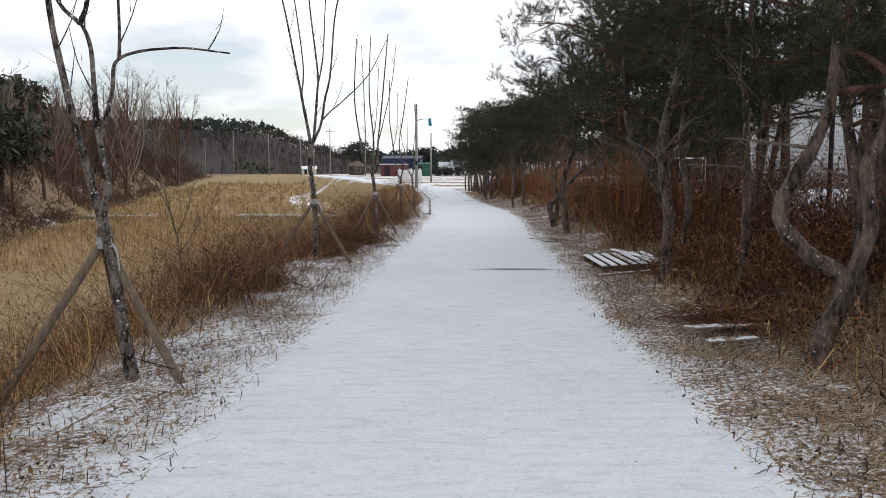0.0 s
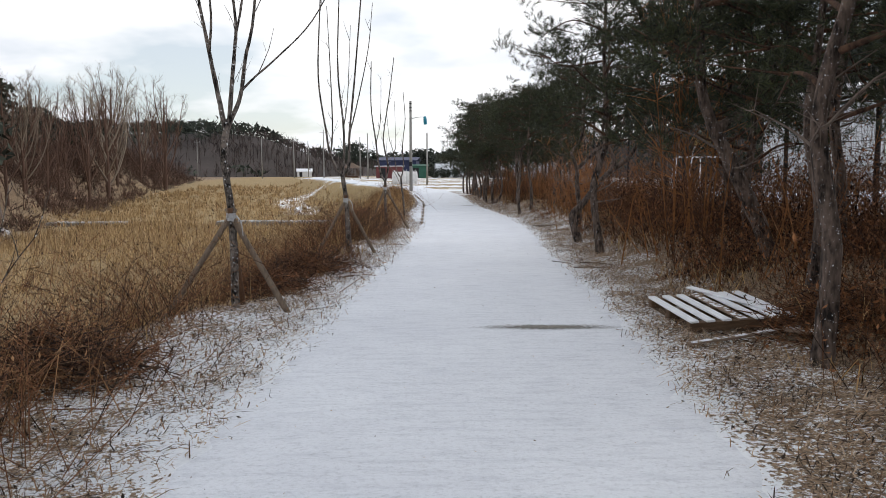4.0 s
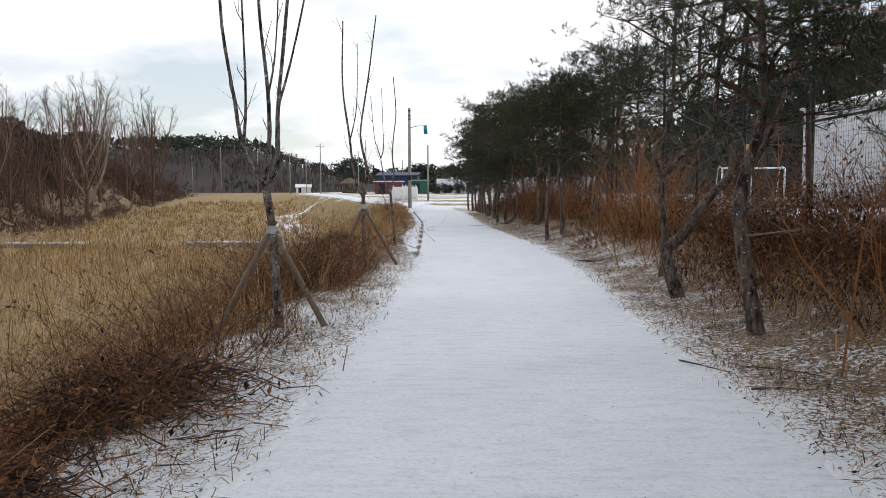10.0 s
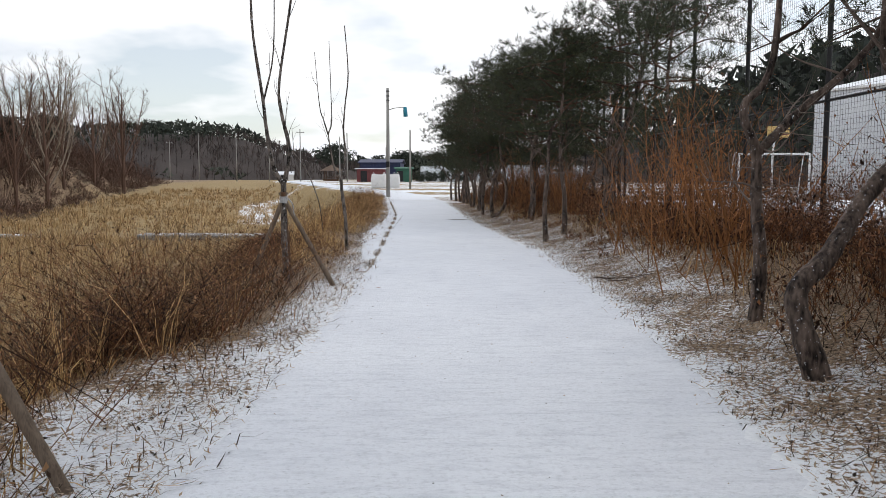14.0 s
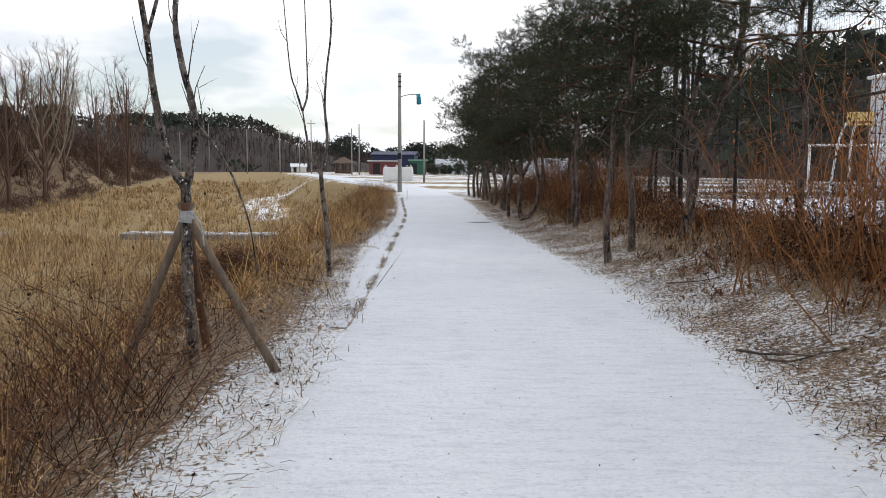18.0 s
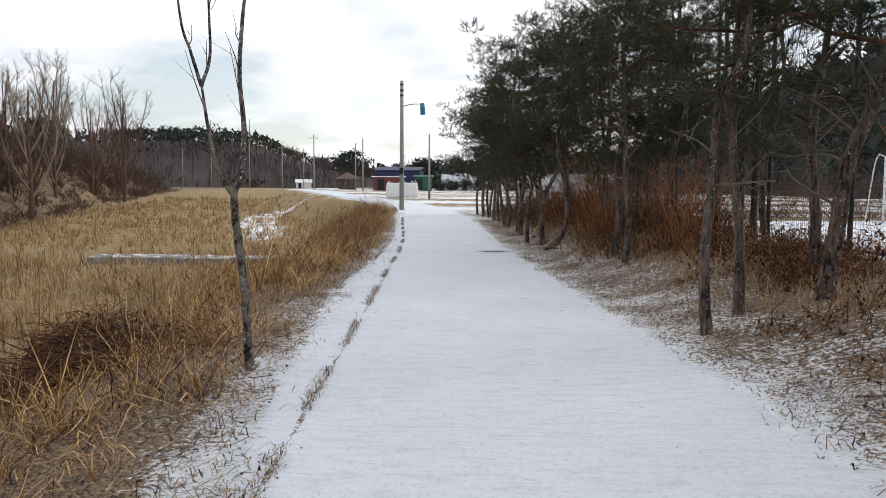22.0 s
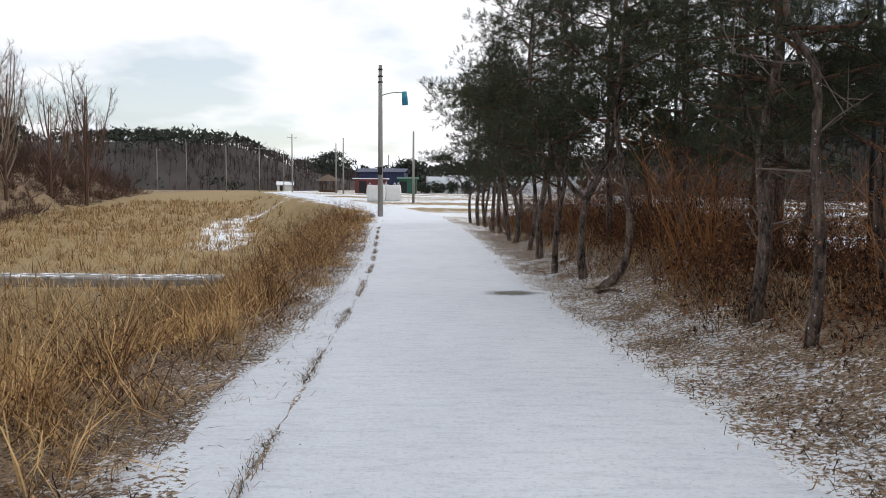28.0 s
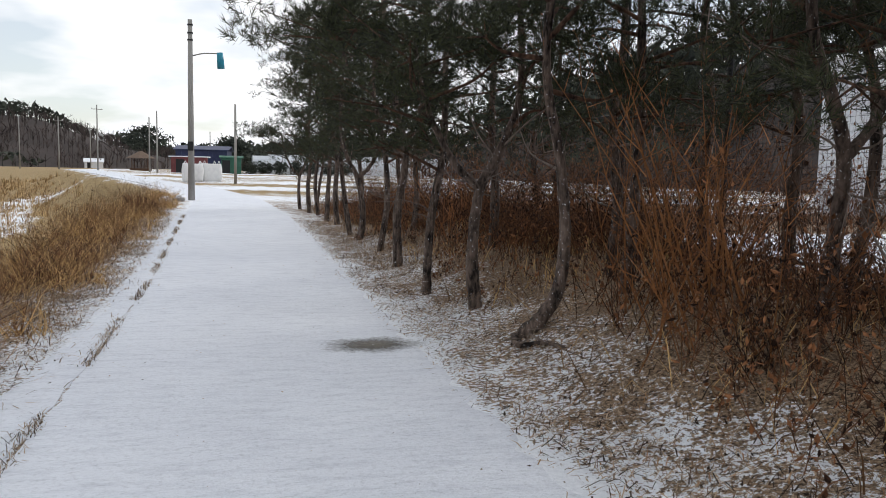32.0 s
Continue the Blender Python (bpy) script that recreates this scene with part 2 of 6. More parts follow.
def snow_path_material():
    """Thin trodden snow over concrete: fine specks, faint cross brushing, patches where it lies thinner."""
    m = bpy.data.materials.new("thin_snow_on_concrete")
    m.use_nodes = True
    nt = m.node_tree
    N, L = nt.nodes.new, nt.links.new
    b = nt.nodes["Principled BSDF"]
    co = N("ShaderNodeTexCoord")

    def tex(scale, stretch=(1, 1, 1), detail=4, rough=0.55):
        mp, n = N("ShaderNodeMapping"), N("ShaderNodeTexNoise")
        mp.inputs["Scale"].default_value = stretch
        L(co.outputs["Object"], mp.inputs[0]), L(mp.outputs[0], n.inputs["Vector"])
        n.inputs["Scale"].default_value, n.inputs["Detail"].default_value, n.inputs["Roughness"].default_value = scale, detail, rough
        return n.outputs[0]

    def ramp(f, p0, c0, p1, c1):
        r = N("ShaderNodeValToRGB")
        r.color_ramp.elements[0].position, r.color_ramp.elements[0].color = p0, (*c0, 1)
        r.color_ramp.elements[1].position, r.color_ramp.elements[1].color = p1, (*c1, 1)
        L(f, r.inputs[0])
        return r.outputs[0]

    def mixed(f, a, c, mode="MIX"):
        x = N("ShaderNodeMix")
        x.data_type, x.blend_type = "RGBA", mode
        if isinstance(f, float):
            x.inputs[0].default_value = f
        else:
            L(f, x.inputs[0])
        L(a, x.inputs[6]), L(c, x.inputs[7])
        return x.outputs[2]
    base = ramp(tex(0.7), 0.3, (0.77, 0.80, 0.86), 0.7, (0.84, 0.872, 0.925))
    speck = ramp(tex(27, (1, 1.4, 1), 5, 0.75), 0.32, (0.5, 0.5, 0.51), 0.50, (1, 1, 1))
    brush = ramp(tex(5, (0.6, 2.4, 1), 6, 0.75), 0.36, (0.66, 0.67, 0.70), 0.52, (1, 1, 1))
    grain = ramp(tex(170, (1, 1, 1), 2), 0.25, (0.78, 0.78, 0.79), 0.6, (1, 1, 1))
    c = mixed(0.40, base, speck, "MULTIPLY")
    c = mixed(0.40, c, brush, "MULTIPLY")
    c = mixed(0.45, c, grain, "MULTIPLY")
    L(c, b.inputs["Base Color"])
    b.inputs["Roughness"].default_value = 0.75
    b.inputs["Specular IOR Level"].default_value = 0.25
    bp, h = N("ShaderNodeBump"), N("ShaderNodeMath")
    h.operation = "ADD"
    L(tex(45, (1, 1.5, 1), 4, 0.65), h.inputs[0]), L(tex(8, (0.5, 2.4, 1), 4), h.inputs[1])
    bp.inputs["Strength"].default_value, bp.inputs["Distance"].default_value = 0.7, 0.014
    L(h.outputs[0], bp.inputs["Height"]), L(bp.outputs[0], b.inputs["Normal"])
    return m


def ground_material():
    """Leaf litter, straw and patchy snow; the mesh says how much snow and how much straw lies where."""
    m = bpy.data.materials.new("winter_ground")
    m.use_nodes = True
    nt = m.node_tree
    N, L = nt.nodes.new, nt.links.new
    b = nt.nodes["Principled BSDF"]
    co = N("ShaderNodeTexCoord")

    def tex(scale, stretch=(1, 1, 1), detail=4, rough=0.55):
        mp, n = N("ShaderNodeMapping"), N("ShaderNodeTexNoise")
        mp.inputs["Scale"].default_value = stretch
        L(co.outputs["Object"], mp.inputs[0]), L(mp.outputs[0], n.inputs["Vector"])
        n.inputs["Scale"].default_value, n.inputs["Detail"].default_value, n.inputs["Roughness"].default_value = scale, detail, rough
        return n.outputs[0]

    def ramp(f, p0, c0, p1, c1):
        r = N("ShaderNodeValToRGB")
        r.color_ramp.elements[0].position, r.color_ramp.elements[0].color = p0, (*c0, 1)
        r.color_ramp.elements[1].position, r.color_ramp.elements[1].color = p1, (*c1, 1)
        L(f, r.inputs[0])
        return r.outputs[0]

    def mixed(f, a, c):
        x = N("ShaderNodeMix")
        x.data_type = "RGBA"
        L(f, x.inputs[0]), L(a, x.inputs[6]), L(c, x.inputs[7])
        return x.outputs[2]

    def math(op, a, c):
        x = N("ShaderNodeMath")
        x.operation = op
        for i, v in ((0, a), (1, c)):
            if isinstance(v, (int, float)):
                x.inputs[i].default_value = v
            else:
                L(v, x.inputs[i])
        return x.outputs[0]
    snow_at, straw_at = N("ShaderNodeAttribute"), N("ShaderNodeAttribute")
    snow_at.attribute_name, straw_at.attribute_name = "snow", "straw"
    litter = ramp(tex(38, detail=5, rough=0.75), 0.38, (0.030, 0.018, 0.011), 0.60, (0.40, 0.285, 0.19))
    straw = ramp(tex(4, (1, 1, 1), 6, 0.7), 0.25, (0.15, 0.10, 0.045), 0.75, (0.46, 0.34, 0.17))
    soil = mixed(straw_at.outputs["Fac"], litter, straw)
    n = math("ADD", math("MULTIPLY", tex(23, (1, 1, 1), 5, 0.73), 0.72), math("MULTIPLY", tex(1.8, detail=3), 0.28))
    lo = math("SUBTRACT", 0.80, math("MULTIPLY", snow_at.outputs["Fac"], 0.52))
    fac = math("MULTIPLY", math("SUBTRACT", n, lo), 32.0)
    cl = N("ShaderNodeClamp")
    L(fac, cl.inputs[0])
    snow = ramp(tex(30), 0.3, (0.76, 0.79, 0.84), 0.7, (0.90, 0.93, 0.97))
    L(mixed(cl.outputs[0], soil, snow), b.inputs["Base Color"])
    b.inputs["Roughness"].default_value, b.inputs["Specular IOR Level"].default_value = 0.85, 0.2
    bp = N("ShaderNodeBump")
    bp.inputs["Strength"].default_value, bp.inputs["Distance"].default_value = 0.6, 0.03
    L(tex(34, detail=5, rough=0.75), bp.inputs["Height"]), L(bp.outputs[0], b.inputs["Normal"])
    return m


snowy(BARK, -0.16, 46, -1.4)
snowy(YOUNGBARK, -0.10, 40, -1.4)
SNOWPATH, GROUND = snow_path_material(), ground_material()

# ---- mesh helpers ----
rng = np.random.default_rng(7)


def mesh_of(name, V, F, mat, smooth=False):
    """A mesh from arrays of places and of faces (all with three, or all with four corners)."""
    V, F = np.asarray(V, np.float32).reshape(-1, 3), np.asarray(F, np.int32)
    me = bpy.data.meshes.new(name)
    k = F.shape[1]
    me.vertices.add(len(V))
    me.vertices.foreach_set("co", V.ravel())
    me.loops.add(F.size)
    me.loops.foreach_set("vertex_index", F.ravel())
    me.polygons.add(len(F))
    me.polygons.foreach_set("loop_start", np.arange(0, F.size, k, dtype=np.int32))
    me.update(calc_edges=True)
    me.polygons.foreach_set("use_smooth", np.full(len(F), bool(smooth)))
    me.materials.append(mat)
    return me


def put(name, V, F, mat, parent=None, label="", smooth=False):
    ob = new(name, mesh_of(name, V, F, mat, smooth))
    ob.parent = parent
    if label:
        tagged(ob, label)
    return ob


def join(pieces):
    V, F, n = [], [], 0
    for v, f in pieces:
        V.append(np.asarray(v, float).reshape(-1, 3)), F.append(np.asarray(f) + n)
        n += len(V[-1])
    return np.concatenate(V), np.concatenate(F)


def part(name, bm, mat, parent=None, label=""):
    me = bpy.data.meshes.new(name)
    bm.to_mesh(me)
    bm.free()
    me.materials.append(mat)
    ob = new(name, me)
    ob.parent = parent
    if label:
        tagged(ob, label)
    return ob


def bevel_box(x0, y0, z0, x1, y1, z1, bev=0.01, m=None):
    bm = bmesh.new()
    bmesh.ops.create_cube(bm, size=1)
    for v in bm.verts:
        v.co = Vector((x0 + (v.co.x + 0.5) * (x1 - x0), y0 + (v.co.y + 0.5) * (y1 - y0), z0 + (v.co.z + 0.5) * (z1 - z0)))
    if bev:
        bmesh.ops.bevel(bm, geom=bm.edges[:], offset=bev, segments=1, affect="EDGES")
    if m is not None:
        bm.transform(m)
    return bm


def smooth_line(pts, per=5):
    """Catmull-Rom through the points."""
    P = np.array(pts, float)
    if len(P) < 3:
        return P
    Q = np.vstack([2 * P[0] - P[1], P, 2 * P[-1] - P[-2]])
    out = []
    for i in range(1, len(Q) - 2):
        for s in np.arange(per) / per:
            a, b, c, d = Q[i - 1:i + 3]
            out.append(0.5 * (2 * b + (c - a) * s + (2 * a - 5 * b + 4 * c - d) * s * s + (3 * b - a - 3 * c + d) * s ** 3))
    out.append(P[-1])
    return np.array(out)


def tube(pts, r0, r1, n=8, rough=0.0, per=5, seed=1, flare=0.0):
    """A tapered round limb along a line: triangles, closed at both ends."""
    P = smooth_line(pts, per) if per else np.array(pts, float)
    k = len(P)
    s = np.linspace(0, 1, k)
    R = r0 + (r1 - r0) * s + flare * r0 * np.exp(-s * 14)
    T = np.gradient(P, axis=0)
    T /= np.linalg.norm(T, axis=1)[:, None] + 1e-9
    ref = np.array([0.31, 0.95, 0.05]) if abs(T[:, 2]).mean() > 0.5 else np.array([0.05, 0.1, 0.99])
    A = np.cross(T, ref)
    A /= np.linalg.norm(A, axis=1)[:, None] + 1e-9
    B = np.cross(T, A)
    g = np.random.default_rng(seed)
    ang = np.arange(n) / n * 2 * np.pi
    W = 1 + rough * g.normal(size=(k, n))
    V = P[:, None, :] + (R[:, None] * W)[:, :, None] * (np.cos(ang)[None, :, None] * A[:, None, :] + np.sin(ang)[None, :, None] * B[:, None, :])
    V = np.concatenate([V.reshape(-1, 3), P[:1], P[-1:]])
    i, j = np.meshgrid(np.arange(k - 1), np.arange(n), indexing="ij")
    a, b = (i * n + j).ravel(), (i * n + (j + 1) % n).ravel()
    F = np.concatenate([np.stack([a, b, b + n], 1), np.stack([a, b + n, a + n], 1)])
    J = np.arange(n)
    F = np.concatenate([F, np.stack([(J + 1) % n, J, np.full(n, k * n)], 1), np.stack([J + (k - 1) * n, (J + 1) % n + (k - 1) * n, np.full(n, k * n + 1)], 1)])
    return V, F


def spikes(P, Q, r):
    """Thin three-sided pointed twigs from P to Q, r thick at the foot."""
    P, Q = np.asarray(P, float), np.asarray(Q, float)
    n = len(P)
    T = Q - P
    T /= np.linalg.norm(T, axis=1)[:, None] + 1e-9
    ref = np.where(np.abs(T[:, 2:3]) > 0.8, [[1.0, 0, 0]], [[0, 0, 1.0]])
    A = np.cross(T, ref)
    A /= np.linalg.norm(A, axis=1)[:, None] + 1e-9
    B = np.cross(T, A)
    r = np.broadcast_to(np.asarray(r, float), (n,))[:, None]
    V = np.stack([P + r * A, P + r * (-0.5 * A + 0.87 * B), P + r * (-0.5 * A - 0.87 * B), Q], 1).reshape(-1, 3)
    b = np.arange(n)[:, None] * 4
    F = np.concatenate([b + [[0, 1, 3]], b + [[1, 2, 3]], b + [[2, 0, 3]]])
    return V, F


def canes(P, Q, R, r):
    """Thin bent twigs from P by Q to R."""
    P, Q, R = (np.asarray(a, float) for a in (P, Q, R))
    n = len(P)
    T = Q - P
    T /= np.linalg.norm(T, axis=1)[:, None] + 1e-9
    ref = np.where(np.abs(T[:, 2:3]) > 0.8, [[1.0, 0, 0]], [[0, 0, 1.0]])
    A = np.cross(T, ref)
    A /= np.linalg.norm(A, axis=1)[:, None] + 1e-9
    B = np.cross(T, A)
    r = np.broadcast_to(np.asarray(r, float), (n,))[:, None]
    ring = (A, -0.5 * A + 0.87 * B, -0.5 * A - 0.87 * B)
    V = np.stack([P + r * c for c in ring] + [Q + 0.7 * r * c for c in ring] + [R], 1).reshape(-1, 3)
    b = np.arange(n)[:, None] * 7
    F = [b + [[i, (i + 1) % 3, 3 + (i + 1) % 3]] for i in range(3)] + [b + [[i, 3 + (i + 1) % 3, 3 + i]] for i in range(3)]
    F += [b + [[3 + i, 3 + (i + 1) % 3, 6]] for i in range(3)]
    return V, np.concatenate(F)


def blades(P, h, w, lean, droop=0.5, g=None):
    """Bent grass blades standing on P."""
    g = g or rng
    n = len(P)
    az = g.uniform(0, 2 * np.pi, n)
    D = np.stack([np.cos(az), np.sin(az), np.zeros(n)], 1)
    fz = az + g.uniform(0.6, 2.5, n)
    S = np.stack([np.cos(fz), np.sin(fz), np.zeros(n)], 1) * (w * 0.5)[:, None]
    h, lean = h[:, None], lean[:, None]
    Z = np.array([[0, 0, 1.0]])
    M = P + Z * h * 0.6 + D * h * lean * 0.45
    E = P + Z * h * (1 - droop * lean) + D * h * lean * 1.25
    V = np.stack([P - S, P + S, M - S * 0.8, M + S * 0.8, E], 1).reshape(-1, 3)
    b = np.arange(n)[:, None] * 5
    return V, np.concatenate([b + [[0, 1, 3]], b + [[0, 3, 2]], b + [[2, 3, 4]]])


def flakes(P, size, g=None, tilt=1.0):
    """Small curled leaves lying or hanging at P: two triangles folded along the middle."""
    g = g or rng
    n = len(P)
    az, el = g.uniform(0, 2 * np.pi, n), g.normal(0, tilt, n)
    U = np.stack([np.cos(az) * np.cos(el), np.sin(az) * np.cos(el), np.sin(el)], 1)
    W = np.cross(U, g.normal(size=(n, 3)) * [[0.5, 0.5, 0.5]] + [[0, 0, 1.0]])
    W /= np.linalg.norm(W, axis=1)[:, None] + 1e-9
    Nn = np.cross(U, W)
    s = size[:, None]
    V = np.stack([P - U * s, P + W * s * 0.45 + Nn * s * 0.2, P + U * s, P - W * s * 0.45 + Nn * s * 0.2], 1).reshape(-1, 3)
    b = np.arange(n)[:, None] * 4
    return V, np.concatenate([b + [[0, 1, 2]], b + [[0, 2, 3]]])


def lumps(P, size, k, spread, g=None):
    """Loose clumps of k small triangles round each P, for far foliage."""
    g = g or rng
    n = len(P)
    C = np.repeat(P, k, 0) + g.normal(size=(n * k, 3)) * np.repeat(spread, k, 0)
    A = g.normal(size=(n * k, 3, 3)) * np.repeat(size, k)[:, None, None]
    V = (C[:, None, :] + A).reshape(-1, 3)
    return V, np.arange(n * k * 3).reshape(-1, 3)


# ---- the plan: path edges and the lie of the land ----
LEFT_Y = [-60, 4, 7, 10, 15, 20, 25, 29, 34, 38, 43, 48, 54.5, 60, 66, 72, 80, 90, 104, 125, 150, 175]
LEFT_X = [-2.0, -1.42, -1.28, -1.1, -0.9, -0.65, -0.47, -0.45, -0.52, -0.61, -0.68, -0.85, -1.27, -1.62, -1.95, -2.3, -3.4, -5.6, -9.2, -15.5, -23, -30.5]
RIGHT_Y = [-60, 6, 9, 12, 14, 18, 20.5, 23, 27, 31, 33, 35, 37, 40, 44, 48, 53, 60, 66, 72, 80, 90, 104, 125, 150, 175]
RIGHT_X = [2.2, 1.58, 1.66, 1.85, 2.0, 2.1, 2.2, 2.42, 2.53, 2.6, 2.42, 2.29, 2.23, 2.01, 1.84, 1.75, 1.68, 1.46, 1.12, 0.75, -0.1, -2.1, -5.8, -12, -19.5, -27]
FENCE_X, COURT_Z = 6.5, 0.5


def left_edge(y):
    return np.interp(y, LEFT_Y, LEFT_X)


def right_edge(y):
    return np.interp(y, RIGHT_Y, RIGHT_X)


def foot(y):
    """The foot of the wooded slope beyond the meadow."""
    return np.interp(y, [-60, 0, 37, 52, 85, 100, 140, 170], [-14, -15, -21.5, -26.5, -37, -41, -49, -54])


def step(a, b, v):
    s = np.clip((np.asarray(v, float) - a) / (b - a), 0, 1)
    return s * s * (3 - 2 * s)


def land(x, y):
    """Height of the ground."""
    x, y = np.asarray(x, float), np.asarray(y, float)
    far = np.interp(y, [-60, 45, 73, 104, 150, 200, 400], [0, 0, 0.16, 0.35, 1.0, 1.4, 1.8])
    meadow = np.interp(y, [-60, 60, 62, 100, 130, 170, 220], [-1.9, -2.0, -2.25, -2.1, -1.2, 0.5, 1.4])
    u = left_edge(y) - x
    v = x - right_edge(y)
    z = far + 0 * x
    bank = step(1.1, 5.2, u - 0.35 * np.sin(y * 0.7) - 0.3 * np.sin(y * 0.23))
    z = z + bank * (meadow - far)
    up = foot(y) - x + 1.2 * np.sin(y * 0.11) + 0.8 * np.sin(y * 0.31)
    z = z + (step(0, 9, up) * 5.6 + step(6, 42, up) * 7.0) * (1 - step(150, 195, y))
    low = np.interp(y, [9, 16, 22, 31, 38, 52], [1.5, 0.7, 0.35, 0.1, 0.1, 0.5])
    court = step(0, 2.5, v - low) * (1 - step(52, 58, y)) * step(-40, -20, y)
    z = z + court * COURT_Z
    bump = 0.035 * np.sin(x * 3.1 + y * 1.7) * np.sin(y * 2.3 - x * 1.1) + 0.05 * np.sin(x * 0.9 + 1.3 * y)
    rough = step(0.1, 1.4, np.maximum(u, v)) * (1 - step(FENCE_X - 0.3, FENCE_X + 0.3, x) * (1 - step(52, 58, y)))
    return z + bump * rough


# ---- ground, path, weir ----
def make_ground():
    xs = np.concatenate([np.linspace(-900, -80, 20), np.arange(-76, -14, 2.0), np.arange(-13, -6, 0.5), np.arange(-6, 7, 0.14), np.arange(7, 40, 1.5), np.linspace(42, 900, 24)])
    ys = np.concatenate([np.arange(-60, -4, 4.0), np.arange(-3, 60, 0.22), np.arange(60, 110, 1.0), np.arange(110, 260, 5.0), np.linspace(270, 1500, 24)])
    X, Y = np.meshgrid(xs, ys)
    Z = land(X, Y)
    nx, ny = len(xs), len(ys)
    i, j = np.meshgrid(np.arange(nx - 1), np.arange(ny - 1))
    a = (j * nx + i).ravel()
    F = np.stack([a, a + 1, a + 1 + nx, a + nx], 1)
    ob = put("ground", np.stack([X, Y, Z], -1), F, GROUND, smooth=True)
    u, v = left_edge(Y) - X, X - right_edge(Y)
    wob = 0.25 * np.sin(Y * 1.3) + 0.2 * np.sin(Y * 0.41 + 2) + 0.15 * np.sin(X * 2.1 + Y * 2.7)
    snow = np.interp(u, [0, 0.3, 1.1, 1.8, 2.6, 4], [0.76, 0.71, 0.62, 0.42, 0.18, 0.05])
    snow = snow - 0.30 * step(21, 24, Y) * (1 - step(29, 33, Y)) * step(0.5, 0.9, u)
    snow = snow - 0.16 * step(29, 33, Y) * step(0.5, 1.0, u)
    snow = np.where(v > -0.3, np.interp(v, [0, 0.12, 0.5, 1.2, 1.8, 2.6, 4], [0.76, 0.69, 0.60, 0.55, 0.40, 0.16, 0.05]), snow)
    snow = np.where((u < 0) & (v < 0), 0.85, snow + 0.10 * wob)
    snow = np.where(v > 0.15, snow * (1 - 0.06 * (1 - step(12, 20, Y))), snow)
    snow = np.where((u > -0.1) & (u < 0.16) & (Y > 28) & (Y < 62), 0.6, snow)
    slope = foot(Y) - X
    snow = np.where(slope > -2, 0.14 - 0.1 * step(0, 10, slope), snow)
    court = (X > FENCE_X + 0.1) & (X < 40) & (Y > -5) & (Y < 50)
    snow = np.where(court, 0.95, snow)
    field = (v > 0) & (Y > 66) & (Y < 220)
    snow = np.where(field, 0.62 + 0.25 * np.sin(Y * 0.35 + X * 0.06) * np.sin(X * 0.11 - Y * 0.05), snow)
    stream = np.exp(-((X + 13 + 0.12 * (Y - 62) + 1.5 * np.sin(Y * 0.13)) / 2.2) ** 2) * step(72, 84, Y) * (1 - step(120, 135, Y))
    snow = np.maximum(snow, stream * 1.1)
    lefty = step(3.0, 6.0, u)
    straw = np.clip(0.75 * lefty + step(66, 80, Y), 0, 1) * (1 - step(-2, 3, foot(Y) - X))
    for name, val in (("snow", snow), ("straw", straw)):
        at = ob.data.attributes.new(name, "FLOAT", "POINT")
        at.data.foreach_set("value", np.clip(val, 0, 1).astype(np.float32).ravel())
    return tagged(ob, "winter ground of leaf litter, straw and patchy snow", "ground", kind="structure")


make_ground()

JOINT = 5.85


def make_path():
    """Concrete panels under thin snow, with narrow joints between them."""
    base = tagged(new("path"), "snow-dusted concrete footpath laid in long panels", "path", kind="structure")
    y = 3.2 - 3 * JOINT
    g = np.random.default_rng(3)
    while y < 175:
        y1 = min(y + JOINT, 175)
        rows = np.linspace(y + 0.0014, y1 - 0.0014, 40)
        cols = np.array([0, 0.02, 0.06, 0.14, 0.25, 0.38, 0.5, 0.62, 0.75, 0.86, 0.94, 0.98, 1])
        jl, jr = g.normal(0, 0.035 if y < 26 else 0.012, 40), g.normal(0, 0.045, 40)
        le, ri = left_edge(rows) + jl - 0.03, right_edge(rows) + jr + 0.03
        X = le[:, None] + (ri - le)[:, None] * cols[None, :]
        Y = np.repeat(rows[:, None], 13, 1)
        Z = np.interp(Y, [-60, 45, 73, 104, 150, 200], [0, 0, 0.16, 0.35, 1.0, 1.4]) + 0.004 + 0.0012 * np.sin(X * 2 + Y) + 0.05 * step(80, 95, Y)
        Z[:, 0] -= 0.0015
        Z[:, -1] -= 0.003
        top = np.stack([X, Y, Z], -1).reshape(-1, 3)
        i, j = np.meshgrid(np.arange(12), np.arange(39))
        a = (j * 13 + i).ravel()
        F = np.stack([a, a + 1, a + 14, a + 13], 1)
        rim = np.concatenate([np.arange(13), np.arange(1, 40) * 13 + 12, 39 * 13 + np.arange(11, -1, -1), np.arange(38, 0, -1) * 13])
        low = top[rim] - [0, 0, 0.12]
        k, m = len(top), len(rim)
        q = np.arange(m)
        F = np.concatenate([F, np.stack([rim, k + q, k + (q + 1) % m, np.roll(rim, -1)], 1)])
        put("concrete_panel", np.concatenate([top, low]), F, SNOWPATH, base, smooth=False)
        y = y1
    return base


make_path()


